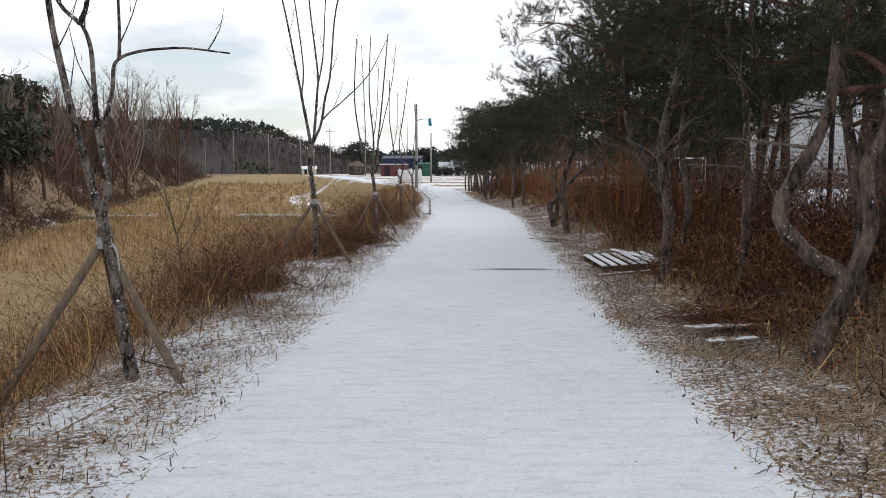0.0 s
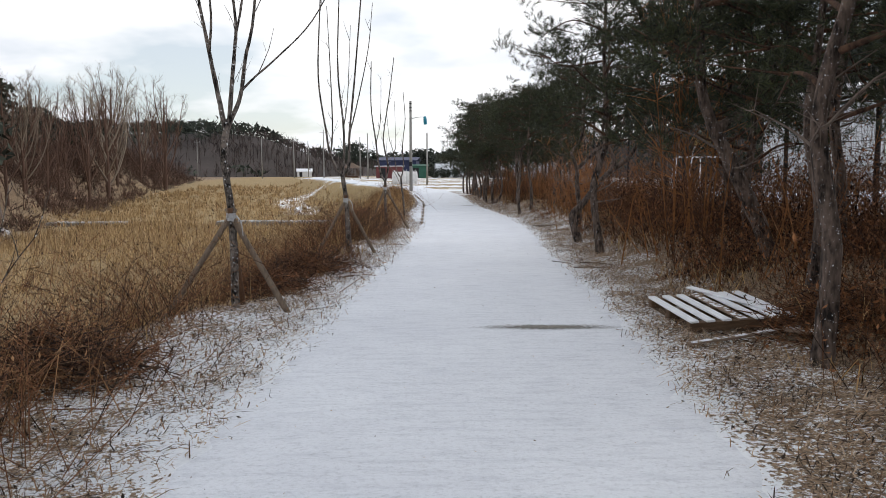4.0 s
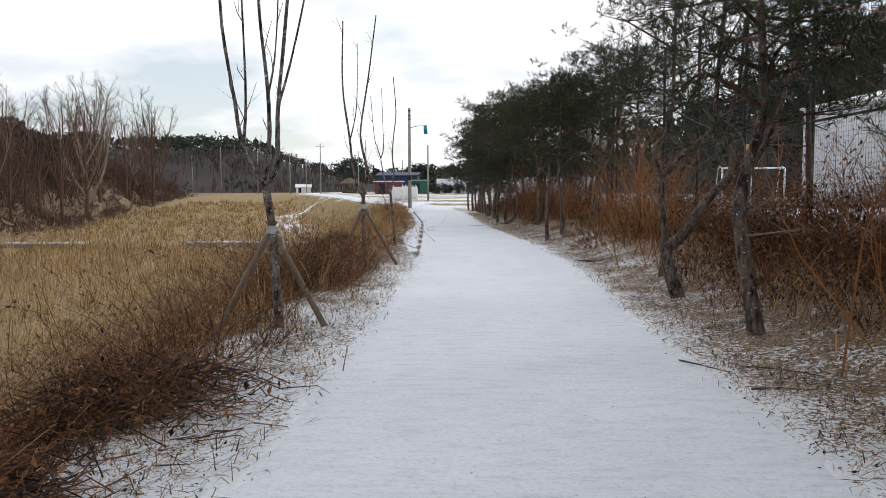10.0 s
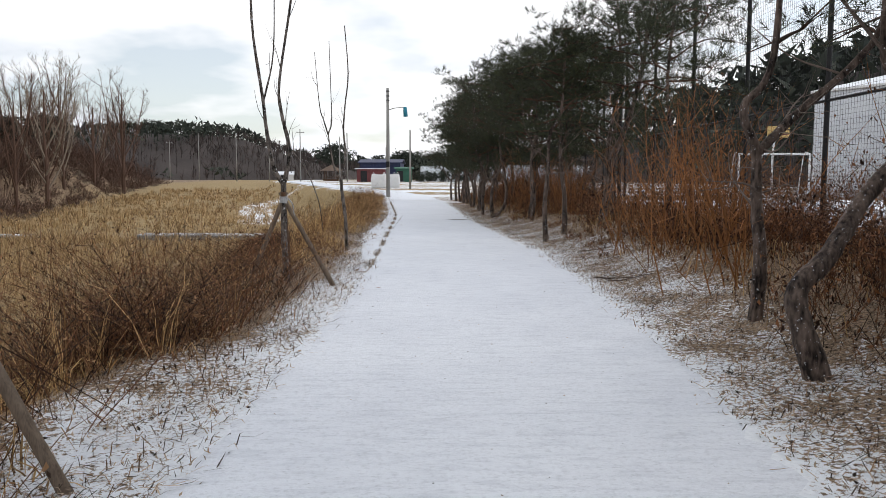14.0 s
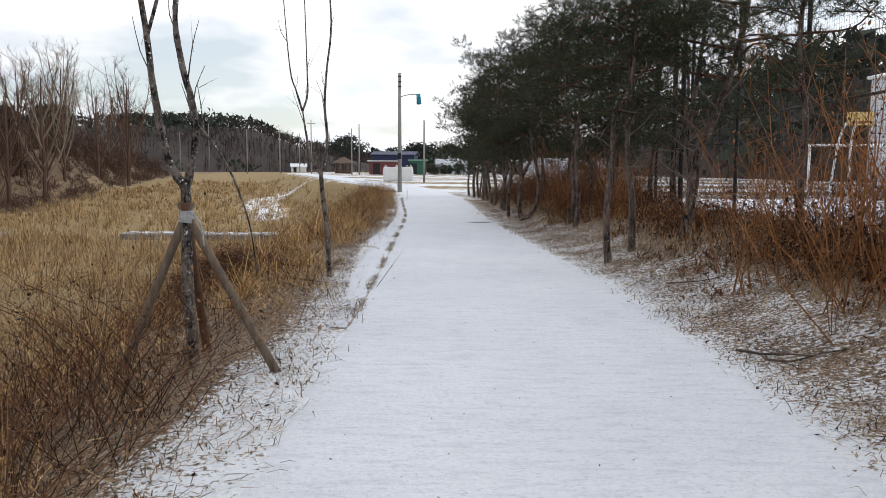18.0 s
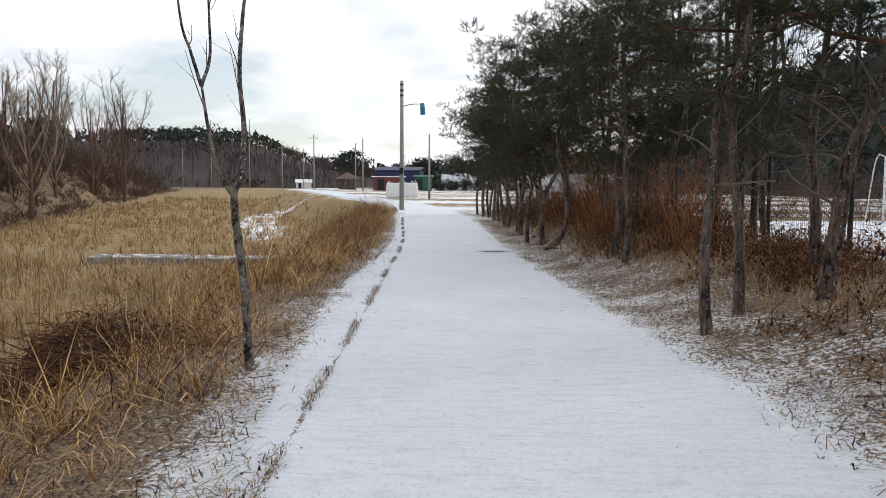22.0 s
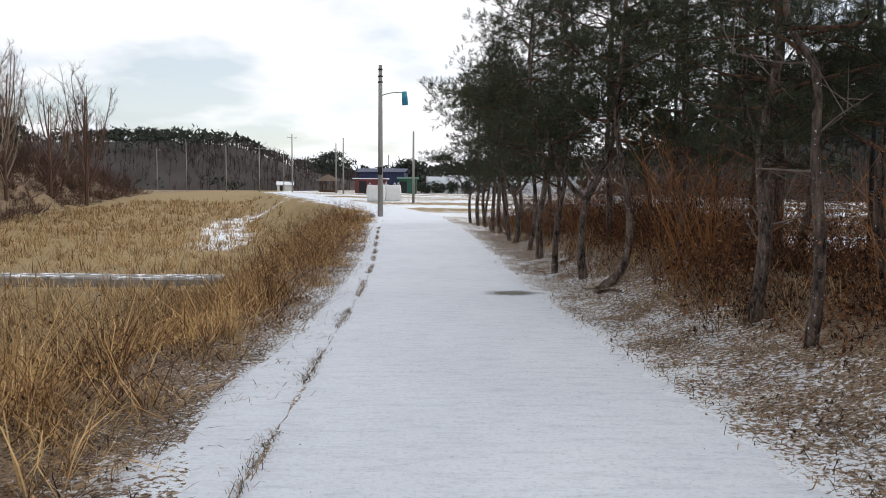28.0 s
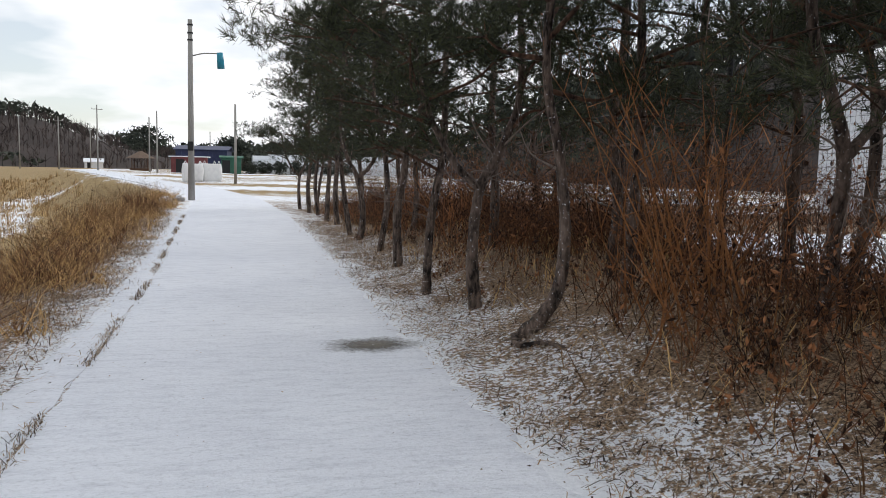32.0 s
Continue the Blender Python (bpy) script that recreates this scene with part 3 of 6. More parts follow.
def make_strip():
    """A concrete strip beside the path, snow-covered, parted from it by a grassy crack."""
    base = tagged(new("edge_strip"), "smooth snow-covered concrete strip beside the path", "kerb strip", kind="structure")
    ys = np.concatenate([np.arange(28, 62, 2.9), [62]])
    g = np.random.default_rng(5)
    for y0, y1 in zip(ys[:-1], ys[1:]):
        rows = np.linspace(y0 + 0.0005, y1 - 0.0005, 16)
        ri = left_edge(rows) - 0.047 + g.normal(0, 0.009, 16)
        le = ri - np.interp(rows, [28, 33, 36, 38.5, 41.5, 46, 62], [0.22, 0.5, 0.68, 0.6, 0.42, 0.36, 0.28]) + np.convolve(g.normal(0, 0.07, 18), np.ones(3) / 3, "valid")
        z = 0.004 + np.interp(rows, [45, 73], [0, 0.16])
        w = (ri - le)[:, None]
        R0 = np.stack([ri, rows, z], 1)
        cols = [R0 - [0, 0, 0.06], R0, R0 - np.concatenate([w * 0.4, 0 * w, 0 * w - 0.003], 1), R0 - np.concatenate([w * 0.8, 0 * w, 0 * w + 0.003], 1), R0 - np.concatenate([w, 0 * w, 0 * w + 0.03], 1)]
        i, j = np.meshgrid(np.arange(15), np.arange(4))
        a = (j * 16 + i).ravel()
        put("strip_panel", np.concatenate(cols), np.stack([a, a + 1, a + 17, a + 16], 1), SNOWPATH, base)


make_strip()


def make_weir():
    base = tagged(new("weir"), "low concrete weir dusted with snow across the meadow", "weir", kind="structure")
    for x0, x1, dz in ((-28.5, -22.7, -0.2), (-16.2, -12.0, -0.15), (-11.96, -7.6, -0.18)):
        part("weir_block", bevel_box(x0, 60.4, -2.6, x1, 61.8, -1.55 + dz, 0.06), WEIR, base)


make_weir()


def puddle(x, y, rx, ry, label, seed):
    n, k = 64, 9
    a = np.arange(n) / n * 2 * np.pi
    r = 1 + 0.10 * np.sin(2 * a + seed) + 0.07 * np.sin(5 * a + 2 * seed)
    s = np.linspace(0.02, 1, k)[:, None]
    V = np.stack([x + rx * s * r * np.cos(a), y + ry * s * r * np.sin(a), 0.0095 + 0 * s * a], -1)
    i, j = np.meshgrid(np.arange(n), np.arange(k - 1))
    q, w = (j * n + i).ravel(), (j * n + (i + 1) % n).ravel()
    ob = put("puddle", V, np.stack([q, q + n, w + n, w], 1), PUDDLE)
    at = ob.data.attributes.new("wet", "FLOAT", "POINT")
    at.data.foreach_set("value", np.repeat(1.15 * (1 - s[:, 0]), n).astype(np.float32))
    return tagged(ob, label, "puddle", kind="structure")


puddle(1.52, 43.55, 0.46, 0.38, "dark wet hollow thawed in the path's snow", 1)
puddle(1.15, 12.05, 0.72, 0.17, "muddy thawed streak across the snowy path", 2)


# ---- pines ----
def pine_needles(pads, g, per_pad, needles=17, ln=0.108, wd=0.0042):
    """Brush-like tufts of needles at shoot ends, gathered in flat pads: (place, radius, thickness)."""
    C, O = [], []
    for c, r, th in pads:
        k = int(per_pad * 0.80 * (r / 0.45) ** 1.7)
        d = g.normal(size=(k, 3))
        d /= np.linalg.norm(d, axis=1)[:, None]
        C.append(np.array(c) + d * (g.uniform(0.1, 1, (k, 1)) ** 0.45) * [[r, r, th]])
        O.append(d)
    C, O = np.concatenate(C), np.concatenate(O)
    n = len(C)
    U = O * [[0.8, 0.8, 0.3]] + g.normal(0, 0.35, (n, 3)) + [[0, 0, 0.55]]
    U /= np.linalg.norm(U, axis=1)[:, None]
    U = np.repeat(U, needles, 0)
    s = np.tile(np.linspace(0, 1, needles), n)[:, None]
    W = np.cross(U, g.normal(size=U.shape))
    W /= np.linalg.norm(W, axis=1)[:, None] + 1e-9
    D = U * (0.35 + 0.65 * s) + W * (0.85 - 0.5 * s)
    D /= np.linalg.norm(D, axis=1)[:, None]
    P = np.repeat(C, needles, 0) + U * s * 0.12
    S = np.cross(D, g.normal(size=D.shape))
    S *= wd / (np.linalg.norm(S, axis=1)[:, None] + 1e-9)
    E = P + D * (ln * g.uniform(0.75, 1.2, (len(D), 1)))
    V = np.stack([P - S, P + S, E], 1).reshape(-1, 3)
    return V, np.arange(len(V)).reshape(-1, 3)


def make_pine(seed, trunk, r, crown_low, spread, pads_n, density=47, dead=3, forks=()):
    """A black pine with a bent trunk, limbs and needle pads. trunk and forks: lines in metres from its foot."""
    g = np.random.default_rng(seed)
    top = np.array(trunk[-1])
    root = new("pine_tree")
    put("trunk", *tube([(0, 0, -0.25)] + list(trunk), r, r * 0.28, 10, 0.06, 6, seed, 0.35), BARK, root, smooth=True)
    lines = [smooth_line(trunk, 8)]
    for f in forks:
        put("fork", *tube(f, r * 0.62, r * 0.25, 9, 0.06, 6, seed), BARK, root, smooth=True)
        lines.append(smooth_line(f, 8))
    pads = []
    for i in range(pads_n):
        f = (i + 0.5) / pads_n
        line = lines[i % len(lines)]
        z = crown_low + (line[-1, 2] - crown_low) * f ** 0.9
        c = line[np.argmin(abs(line[:, 2] - z))]
        az = i * 2.4 + g.normal(0, 0.5)
        reach = spread * (0.35 + 0.75 * math.sin(math.pi * (0.12 + 0.80 * (1 - f)))) * g.uniform(0.55, 1.1)
        end = c + [math.cos(az) * reach, math.sin(az) * reach, reach * g.uniform(0.0, 0.45)]
        mid = c * 0.45 + end * 0.55 + g.normal(0, 0.13, 3) * min(1, reach)
        limb = [tube([c - [0, 0, 0.05], mid, end], r * (0.34 - 0.16 * f), 0.006, 6, 0.06, 4, seed + i)]
        pads.append((end, g.uniform(0.28, 0.46), g.uniform(0.11, 0.19)))
        if reach > 0.7:
            pads.append((mid * 0.4 + end * 0.6 + g.normal(0, 0.16, 3), g.uniform(0.22, 0.38), g.uniform(0.10, 0.18)))
        for s in range(3):
            q = end + g.normal(0, 0.48, 3) * [1, 1, 0.5]
            pads.append((q, g.uniform(0.15, 0.30), g.uniform(0.09, 0.16)))
            limb.append(spikes([mid * 0.4 + end * 0.6], [q], 0.014))
        put("limb", *join(limb), REDBARK, root, smooth=True)
    for line in lines:
        e = line[-1]
        pads += [(e, 0.30, 0.24), (e + [0, 0, 0.32], 0.13, 0.22), (e - [0.1, 0.1, 0.45], 0.42, 0.2)]
    for i in range(dead):
        line = lines[i % len(lines)]
        z = g.uniform(0.9, max(1.1, crown_low))
        c = line[np.argmin(abs(line[:, 2] - z))]
        az, ln = g.uniform(0, 6.28), g.uniform(0.3, 0.95)
        e = c + [math.cos(az) * ln, math.sin(az) * ln, g.uniform(0.0, 0.7)]
        m = (c + e) / 2 + g.normal(0, 0.09, 3)
        t = g.uniform(0.3, 1, (6, 1))
        q = c + (e - c) * t
        put("dead_branch", *join([tube([c, m, e], r * 0.17, 0.003, 5, 0.05, 3, seed + i), spikes(q, q + g.normal(0, 0.24, (6, 3)) + [[0, 0, 0.06]], 0.006)]), DEADWOOD, root, "bare grey dead branch")
    put("needle_crown", *pine_needles(pads, g, density), NEEDLE, root, "dark green needle tufts")
    return tagged(root, "dark green pine with a bent scaly trunk", "pine tree", "pines along the path")


PINES = [
    make_pine(11, [(0, 0, 0), (0.05, 0.02, 0.9), (-0.05, 0.1, 1.9), (0.15, 0, 3.0), (0.3, -0.1, 4.4), (0.25, 0, 6.0)], 0.095, 1.75, 1.45, 18),
    make_pine(12, [(0, 0, 0), (0.16, 0.03, 0.14), (0.34, 0.05, 0.42), (0.42, 0.1, 0.95), (0.34, 0.1, 1.7), (0.16, 0.1, 2.7), (0.25, 0, 4.2), (0.2, 0, 5.8)], 0.09, 2.3, 1.5, 19, density=60, dead=2),
    make_pine(13, [(0, 0, 0), (-0.12, 0.1, 1.0), (-0.25, 0, 2.0), (-0.1, -0.2, 3.2), (-0.3, -0.1, 4.6), (-0.2, 0, 5.8)], 0.075, 1.5, 1.35, 17),
    make_pine(14, [(0, 0, 0), (0.1, 0, 1.2), (0.02, 0.1, 2.4), (0.2, 0.1, 3.8), (0.1, 0.1, 5.4), (0.15, 0, 6.8)], 0.115, 1.8, 1.75, 22),
    make_pine(16, [(0, 0, 0), (0.08, 0, 0.8), (0.0, 0.1, 1.6), (0.12, 0.1, 2.6), (0.05, 0, 4.2)], 0.07, 1.9, 1.05, 14),
    make_pine(17, [(0, 0, 0), (-0.04, 0, 0.7), (0.03, 0.05, 1.5), (0.05, 0, 2.2), (0.28, 0, 2.7), (0.35, 0, 4.2)], 0.062, 2.3, 1.05, 13),
    make_pine(15, [(0, 0, 0), (-0.05, 0, 0.6), (0.05, 0.1, 1.3), (0.28, 0.1, 1.75), (0.45, 0, 2.4), (0.4, 0, 3.6), (0.4, 0, 5.2)], 0.08, 1.9, 1.3, 18, density=60, dead=4, forks=[[(0.05, 0.1, 1.3), (-0.25, 0.15, 1.6), (-0.55, 0.2, 2.2), (-0.7, 0.2, 2.9)]]),
]
# x, y, kind, turn, size; the first of each kind stands where it was built
PINE_AT = [
    (4.6, 39.3, 2, 40, 0.85), (5.0, 42.0, 2, 200, 0.85), (4.1, 43.9, 0, 260, 0.84),
    (3.02, 10.45, 0, 0, 1.0), (3.55, 9.1, 5, 200, 1.1), (4.6, 8.2, 3, 40, 1.0), (4.55, 11.6, 2, 190, 1.1), (5.3, 9.7, 0, 120, 1.1), (5.6, 6.6, 3, 220, 1.0), (5.7, 13.1, 3, 310, 0.9), (4.7, 4.6, 0, 200, 1.15), (4.0, 7.3, 2, 300, 1.05), (4.9, 13.9, 0, 40, 0.95), (3.9, 12.5, 4, 20, 1.15), (5.9, 16.2, 0, 10, 0.85), (5.9, 19.9, 4, 10, 1.1), (5.3, 22.6, 5, 190, 1.1), (6.1, 14.4, 2, 100, 1.0),
    (3.0, 32.9, 5, 0, 1.05), (3.46, 33.3, 4, 80, 1.0), (4.75, 34.4, 0, 60, 0.85), (5.5, 37.6, 2, 60, 0.83), (5.1, 30.9, 4, 140, 1.0),
    (3.44, 38.4, 5, 160, 1.01), (3.56, 39.8, 3, -15, 0.7), (4.32, 41.4, 6, 200, 0.87), (5.2, 42.9, 0, 110, 0.79), (5.6, 40.2, 3, 250, 0.72), (4.4, 44.9, 3, 20, 0.7),
    (5.9, 45.4, 3, 150, 0.74), (2.80, 43.2, 1, 0, 0.9), (2.84, 44.95, 6, 0, 1.0), (2.56, 46.2, 2, 130, 0.9), (3.9, 47.8, 3, 70, 0.72), (2.62, 48.6, 0, 200, 0.9), (5.2, 49.6, 0, 20, 0.81), (2.7, 51.0, 2, 250, 0.95),
    (2.6, 53.2, 6, 160, 1.0), (2.62, 55.3, 2, 20, 1.0), (4.0, 56.2, 0, 60, 0.87), (2.52, 57.6, 0, 140, 0.92), (3.6, 52.4, 0, 320, 0.83),
    (2.45, 60.1, 0, 280, 0.95), (2.35, 62.4, 2, 90, 1.0), (3.5, 60.8, 3, 10, 0.82), (2.2, 64.6, 3, 230, 0.82), (3.4, 64.8, 0, 40, 0.95),
    (1.95, 66.3, 6, 30, 0.95), (2.6, 66.6, 2, 170, 0.9),
]
used = set()
for x, y, kind, turn, size in PINE_AT:
    m = pose(x, y, float(land(x, y)), 0, 0, turn) @ Matrix.Scale(size, 4)
    if kind in used:
        c = copy_thing(PINES[kind], m)
        c.scale = (size, size, size)
    else:
        used.add(kind)
        PINES[kind].matrix_basis = m
# pines with a shape of their own: forked by the start, leaning, crooked, and slanting away
make_pine(21, [(0, 0, 0), (0.08, 0.05, 0.3), (0.27, 0.1, 0.73), (-0.1, 0.1, 1.02), (-0.29, 0.1, 1.36), (-0.02, 0.1, 1.9), (0.12, 0.15, 2.5), (0.2, 0.2, 5.4)], 0.105, 2.2, 1.6, 20, forks=[[(0.27, 0.1, 0.7), (0.45, 0.1, 1.18), (0.39, 0.1, 1.68), (0.56, 0.1, 2.1), (0.9, 0.2, 3.6), (1.0, 0.2, 5.0)]]).matrix_basis = pose(3.0, 6.1, float(land(3.0, 6.1)) - 0.05)
make_pine(26, [(0, 0, 0), (-0.05, 0.1, 0.5), (-0.10, 0.25, 1.2), (0.04, 0.4, 1.65), (0.18, 0.45, 2.1), (0.17, 0.45, 2.7), (0.1, 0.4, 3.6), (0.12, 0.4, 4.7)], 0.088, 2.0, 1.25, 22, density=62, dead=4).matrix_basis = pose(3.03, 18.7, float(land(3.03, 18.7)) - 0.03)
make_pine(22, [(0, 0, 0), (-0.1, 0.05, 0.35), (-0.13, 0.1, 0.63), (0.1, 0.15, 0.86), (0.4, 0.3, 1.23), (0.72, 0.4, 1.55), (0.85, 0.45, 1.8), (0.7, 0.45, 2.1), (0.57, 0.4, 2.5), (0.7, 0.4, 4.3)], 0.095, 2.6, 1.1, 9, density=22, dead=6, forks=[[(0.72, 0.4, 1.55), (1.2, 0.5, 1.9), (1.5, 0.6, 2.5), (1.8, 0.6, 3.6)]]).matrix_basis = pose(3.12, 21.4, float(land(3.12, 21.4)) - 0.04)
make_pine(23, [(0, 0, 0), (-0.35, 0, 0.85), (-0.76, 0, 1.66), (-0.9, 0, 1.92), (-1.07, 0, 2.41), (-1.1, 0, 3.05), (-1.15, 0, 3.6), (-1.0, 0, 4.8)], 0.12, 2.2, 1.45, 23, density=50, forks=[[(-0.88, 0, 1.9), (-0.47, 0.1, 2.15), (-0.12, 0.1, 2.58), (0.2, 0.1, 3.8)]]).matrix_basis = pose(4.57, 14.8, float(land(4.57, 14.8)) - 0.15)
make_pine(24, [(0, 0, 0), (0.02, 0, 0.6), (-0.03, 0, 1.1), (-0.05, 0, 1.56), (-0.17, 0, 1.95), (0.08, 0, 2.4), (0.13, 0, 4.2)], 0.075, 2.4, 1.0, 9, density=22, dead=6, forks=[[(-0.05, 0, 1.54), (0.38, 0.1, 1.93), (0.86, 0.1, 2.36), (1.1, 0.1, 2.78), (1.2, 0.1, 3.9)]]).matrix_basis = pose(3.40, 23.1, float(land(3.40, 23.1)) - 0.05)
make_pine(25, [(0, 0, 0), (0.1, 0, 0.7), (0.18, 0, 1.39), (0.41, 0, 1.96), (0.61, 0, 2.53), (0.82, 0, 3.4), (0.9, 0, 4.1), (1.0, 0, 4.9)], 0.10, 2.4, 1.5, 19, density=46, dead=6).matrix_basis = pose(4.24, 33.1, float(land(4.24, 33.1)) - 0.05)


make_pine(27, [(0, 0, 0), (0.05, 0, 0.8), (-0.05, 0.05, 1.8), (0.1, 0, 3.0), (0.05, 0, 4.6)], 0.085, 1.0, 1.3, 22, density=50).matrix_basis = pose(4.8, 17.4, float(land(4.8, 17.4)) - 0.05)
make_pine(28, [(0, 0, 0), (-0.06, 0, 0.9), (0.05, 0.05, 1.9), (-0.1, 0, 3.1), (0.0, 0, 5.0)], 0.085, 1.1, 1.4, 22, density=50).matrix_basis = pose(4.65, 16.0, float(land(4.65, 16.0)) - 0.05)


# ---- young staked trees on the verge ----
def make_young(x, y, r, trunk, stems, seed, label):
    """Stems: lines in metres from the foot, each with its thickness at the start."""
    g = np.random.default_rng(seed)
    root = new("young_tree")
    put("trunk", *tube([(trunk[0][0], 0, -0.15)] + trunk, r, r * 0.72, 10, 0.06, 5, seed, 0.15), YOUNGBARK, root, smooth=True)
    twigs = []
    for line, r0 in stems:
        line = [np.array(p, float) for p in line]
        put("stem", *tube(line, r0, max(0.004, r0 * 0.35), 7, 0.07, 5, seed), YOUNGBARK, root, smooth=True)
        P = smooth_line(line, 5)
        for i in range(3, len(P) - 1, 3):
            if g.uniform() < 0.55:
                az, ln = g.uniform(0, 6.28), g.uniform(0.12, 0.5)
                q = P[i] + np.array([math.cos(az) * ln * 0.4, math.sin(az) * ln * 0.4, ln])
                twigs.append(tube([P[i], (P[i] + q) / 2 + g.normal(0, 0.02, 3), q], 0.006, 0.002, 5, 0, 2))
                twigs.append(spikes([P[i] + (q - P[i]) * 0.5], [q + g.normal(0, 0.1, 3)], 0.003))
    if twigs:
        tagged(put("twigwork", *join(twigs), YOUNGBARK, root), "thin bare twigs", kind="stuff")
    root.matrix_basis = pose(x, y, float(land(x, y)) + 0.02)
    return tagged(root, label, "young tree", "young trees on the verge")


def make_tripod(x, y, apex, feet, seed, label):
    """Three stakes leaning together, bound round the trunk."""
    root = new("tree_support")
    A = Vector(apex)
    for i, (fx, fy) in enumerate(feet):
        f = Vector((fx, fy, -0.12))
        d = (A - f).normalized()
        put("stake", *tube([f, f.lerp(A, 0.5), A + d * 0.09], 0.034, 0.03, 10, 0.03, 3, seed + i), DARKSTAKE if i == 1 else STAKE, root, "dark damp stake" if i == 1 else "", smooth=True)
    bm = bmesh.new()
    for k in range(3):
        c = bmesh.ops.create_cone(bm, cap_ends=True, segments=14, radius1=0.058 - 0.003 * k, radius2=0.052, depth=0.032)
        bmesh.ops.transform(bm, matrix=pose(apex[0], apex[1], apex[2] - 0.05 + k * 0.03, 5 * k - 8, 6 - 4 * k, 30 * k), verts=c["verts"])
    binding = part("binding", bm, CLOTH, root, "frayed grey cloth binding")
    put("loose_tie", *tube([(apex[0] + 0.07, apex[1] - 0.05, apex[2]), (apex[0] + 0.13, apex[1] - 0.08, apex[2] - 0.08), (apex[0] + 0.15, apex[1] - 0.09, apex[2] - 0.22)], 0.012, 0.005, 6, 0.1), CLOTH, binding)
    root.matrix_basis = pose(x, y, float(land(x, y)) + 0.02)
    return tagged(root, label, "tree support", "stakes of the young trees")


make_young(-2.33, 5.65, 0.055, [(0, 0, 0), (-0.05, 0, 0.35), (-0.1, 0.02, 0.75), (-0.18, 0.02, 1.2)], [
    ([(-0.18, 0.02, 1.18), (-0.30, 0.05, 1.6), (-0.40, 0, 2.17), (-0.5, 0, 2.85), (-0.62, 0.1, 4.2), (-0.6, 0.1, 5.0)], 0.034),
    ([(-0.18, 0.02, 1.18), (-0.10, -0.04, 1.45), (-0.17, -0.02, 1.85), (-0.2, 0, 2.4), (-0.27, 0, 2.6)], 0.032),
    ([(-0.27, 0, 2.58), (-0.45, 0, 2.8), (-0.7, 0.1, 3.5), (-0.75, 0.1, 4.4)], 0.017),
    ([(-0.27, 0, 2.58), (-0.2, 0, 2.85), (-0.16, 0, 4.0), (-0.2, 0, 5.0)], 0.020),
    ([(-0.15, -0.02, 1.75), (-0.06, 0, 2.1), (0.0, 0, 2.34), (0.38, 0.05, 2.42), (0.77, 0.1, 2.39)], 0.018),
    ([(0.0, 0, 2.33), (0.01, 0, 2.6), (0.0, 0, 3.6), (0.05, 0, 4.5)], 0.014),
], 1, "bare young tree with forked flaking trunk tied to stakes")
make_young(-2.18, 13.15, 0.05, [(0, 0, 0), (0.0, 0, 0.6), (-0.02, 0, 1.1), (-0.08, 0, 1.65), (-0.01, 0, 2.05)], [
    ([(-0.05, 0, 1.9), (-0.12, 0, 2.3), (-0.19, 0, 2.7), (-0.27, 0, 3.15), (-0.5, 0.1, 4.3), (-0.75, 0.1, 5.2)], 0.030),
    ([(-0.01, 0, 2.0), (0.03, 0, 2.43), (0.05, 0.1, 2.84), (0.06, 0.1, 3.2), (-0.05, 0.1, 4.2), (-0.12, 0.1, 5.3)], 0.026),
    ([(-0.01, 0, 2.0), (0.12, 0, 2.3), (0.2, -0.05, 2.7), (0.3, -0.05, 3.15), (0.42, -0.1, 4.2), (0.75, -0.1, 5.2)], 0.026),
    ([(0.13, 0, 2.35), (0.28, 0, 2.5), (0.52, 0, 2.7), (0.92, 0, 3.1), (1.25, 0, 3.7)], 0.014),
    ([(0.05, 0.1, 2.9), (0.15, 0.1, 3.4), (0.2, 0.15, 4.3), (0.25, 0.15, 5.0)], 0.014),
    ([(-0.2, 0, 2.75), (-0.15, -0.1, 3.3), (-0.3, -0.15, 4.6), (-0.4, -0.1, 5.4)], 0.015),
], 2, "bare young tree with several upright stems, tied to stakes")
make_young(-1.68, 19.7, 0.055, [(0, 0, 0), (-0.03, 0, 0.6), (-0.06, 0, 1.1), (-0.12, 0, 1.55)], [
    ([(-0.12, 0, 1.5), (-0.25, 0, 1.69), (-0.36, 0, 1.96), (-0.42, 0, 2.37), (-0.55, 0, 3.4), (-0.5, 0.1, 4.9)], 0.032),
    ([(-0.12, 0, 1.52), (-0.09, 0.1, 1.96), (-0.1, 0.12, 2.5), (-0.2, 0.2, 3.6), (-0.15, 0.2, 5.0)], 0.030),
    ([(-0.12, 0, 1.5), (0.0, 0, 1.66), (0.02, 0, 2.0), (0.04, 0, 2.4), (0.15, 0, 3.4), (0.3, 0, 5.0)], 0.036),
    ([(-0.34, 0, 1.9), (-0.28, -0.1, 2.4), (-0.3, -0.1, 3.4), (-0.35, -0.1, 4.7)], 0.018),
    ([(0.03, 0, 2.3), (0.18, 0.1, 2.9), (0.4, 0.1, 3.9), (0.5, 0.1, 4.8)], 0.015),
    ([(-0.1, 0.1, 2.4), (-0.02, 0.2, 3.0), (0.06, 0.2, 4.4)], 0.013),
], 3, "bare young tree forking low into upright stems")
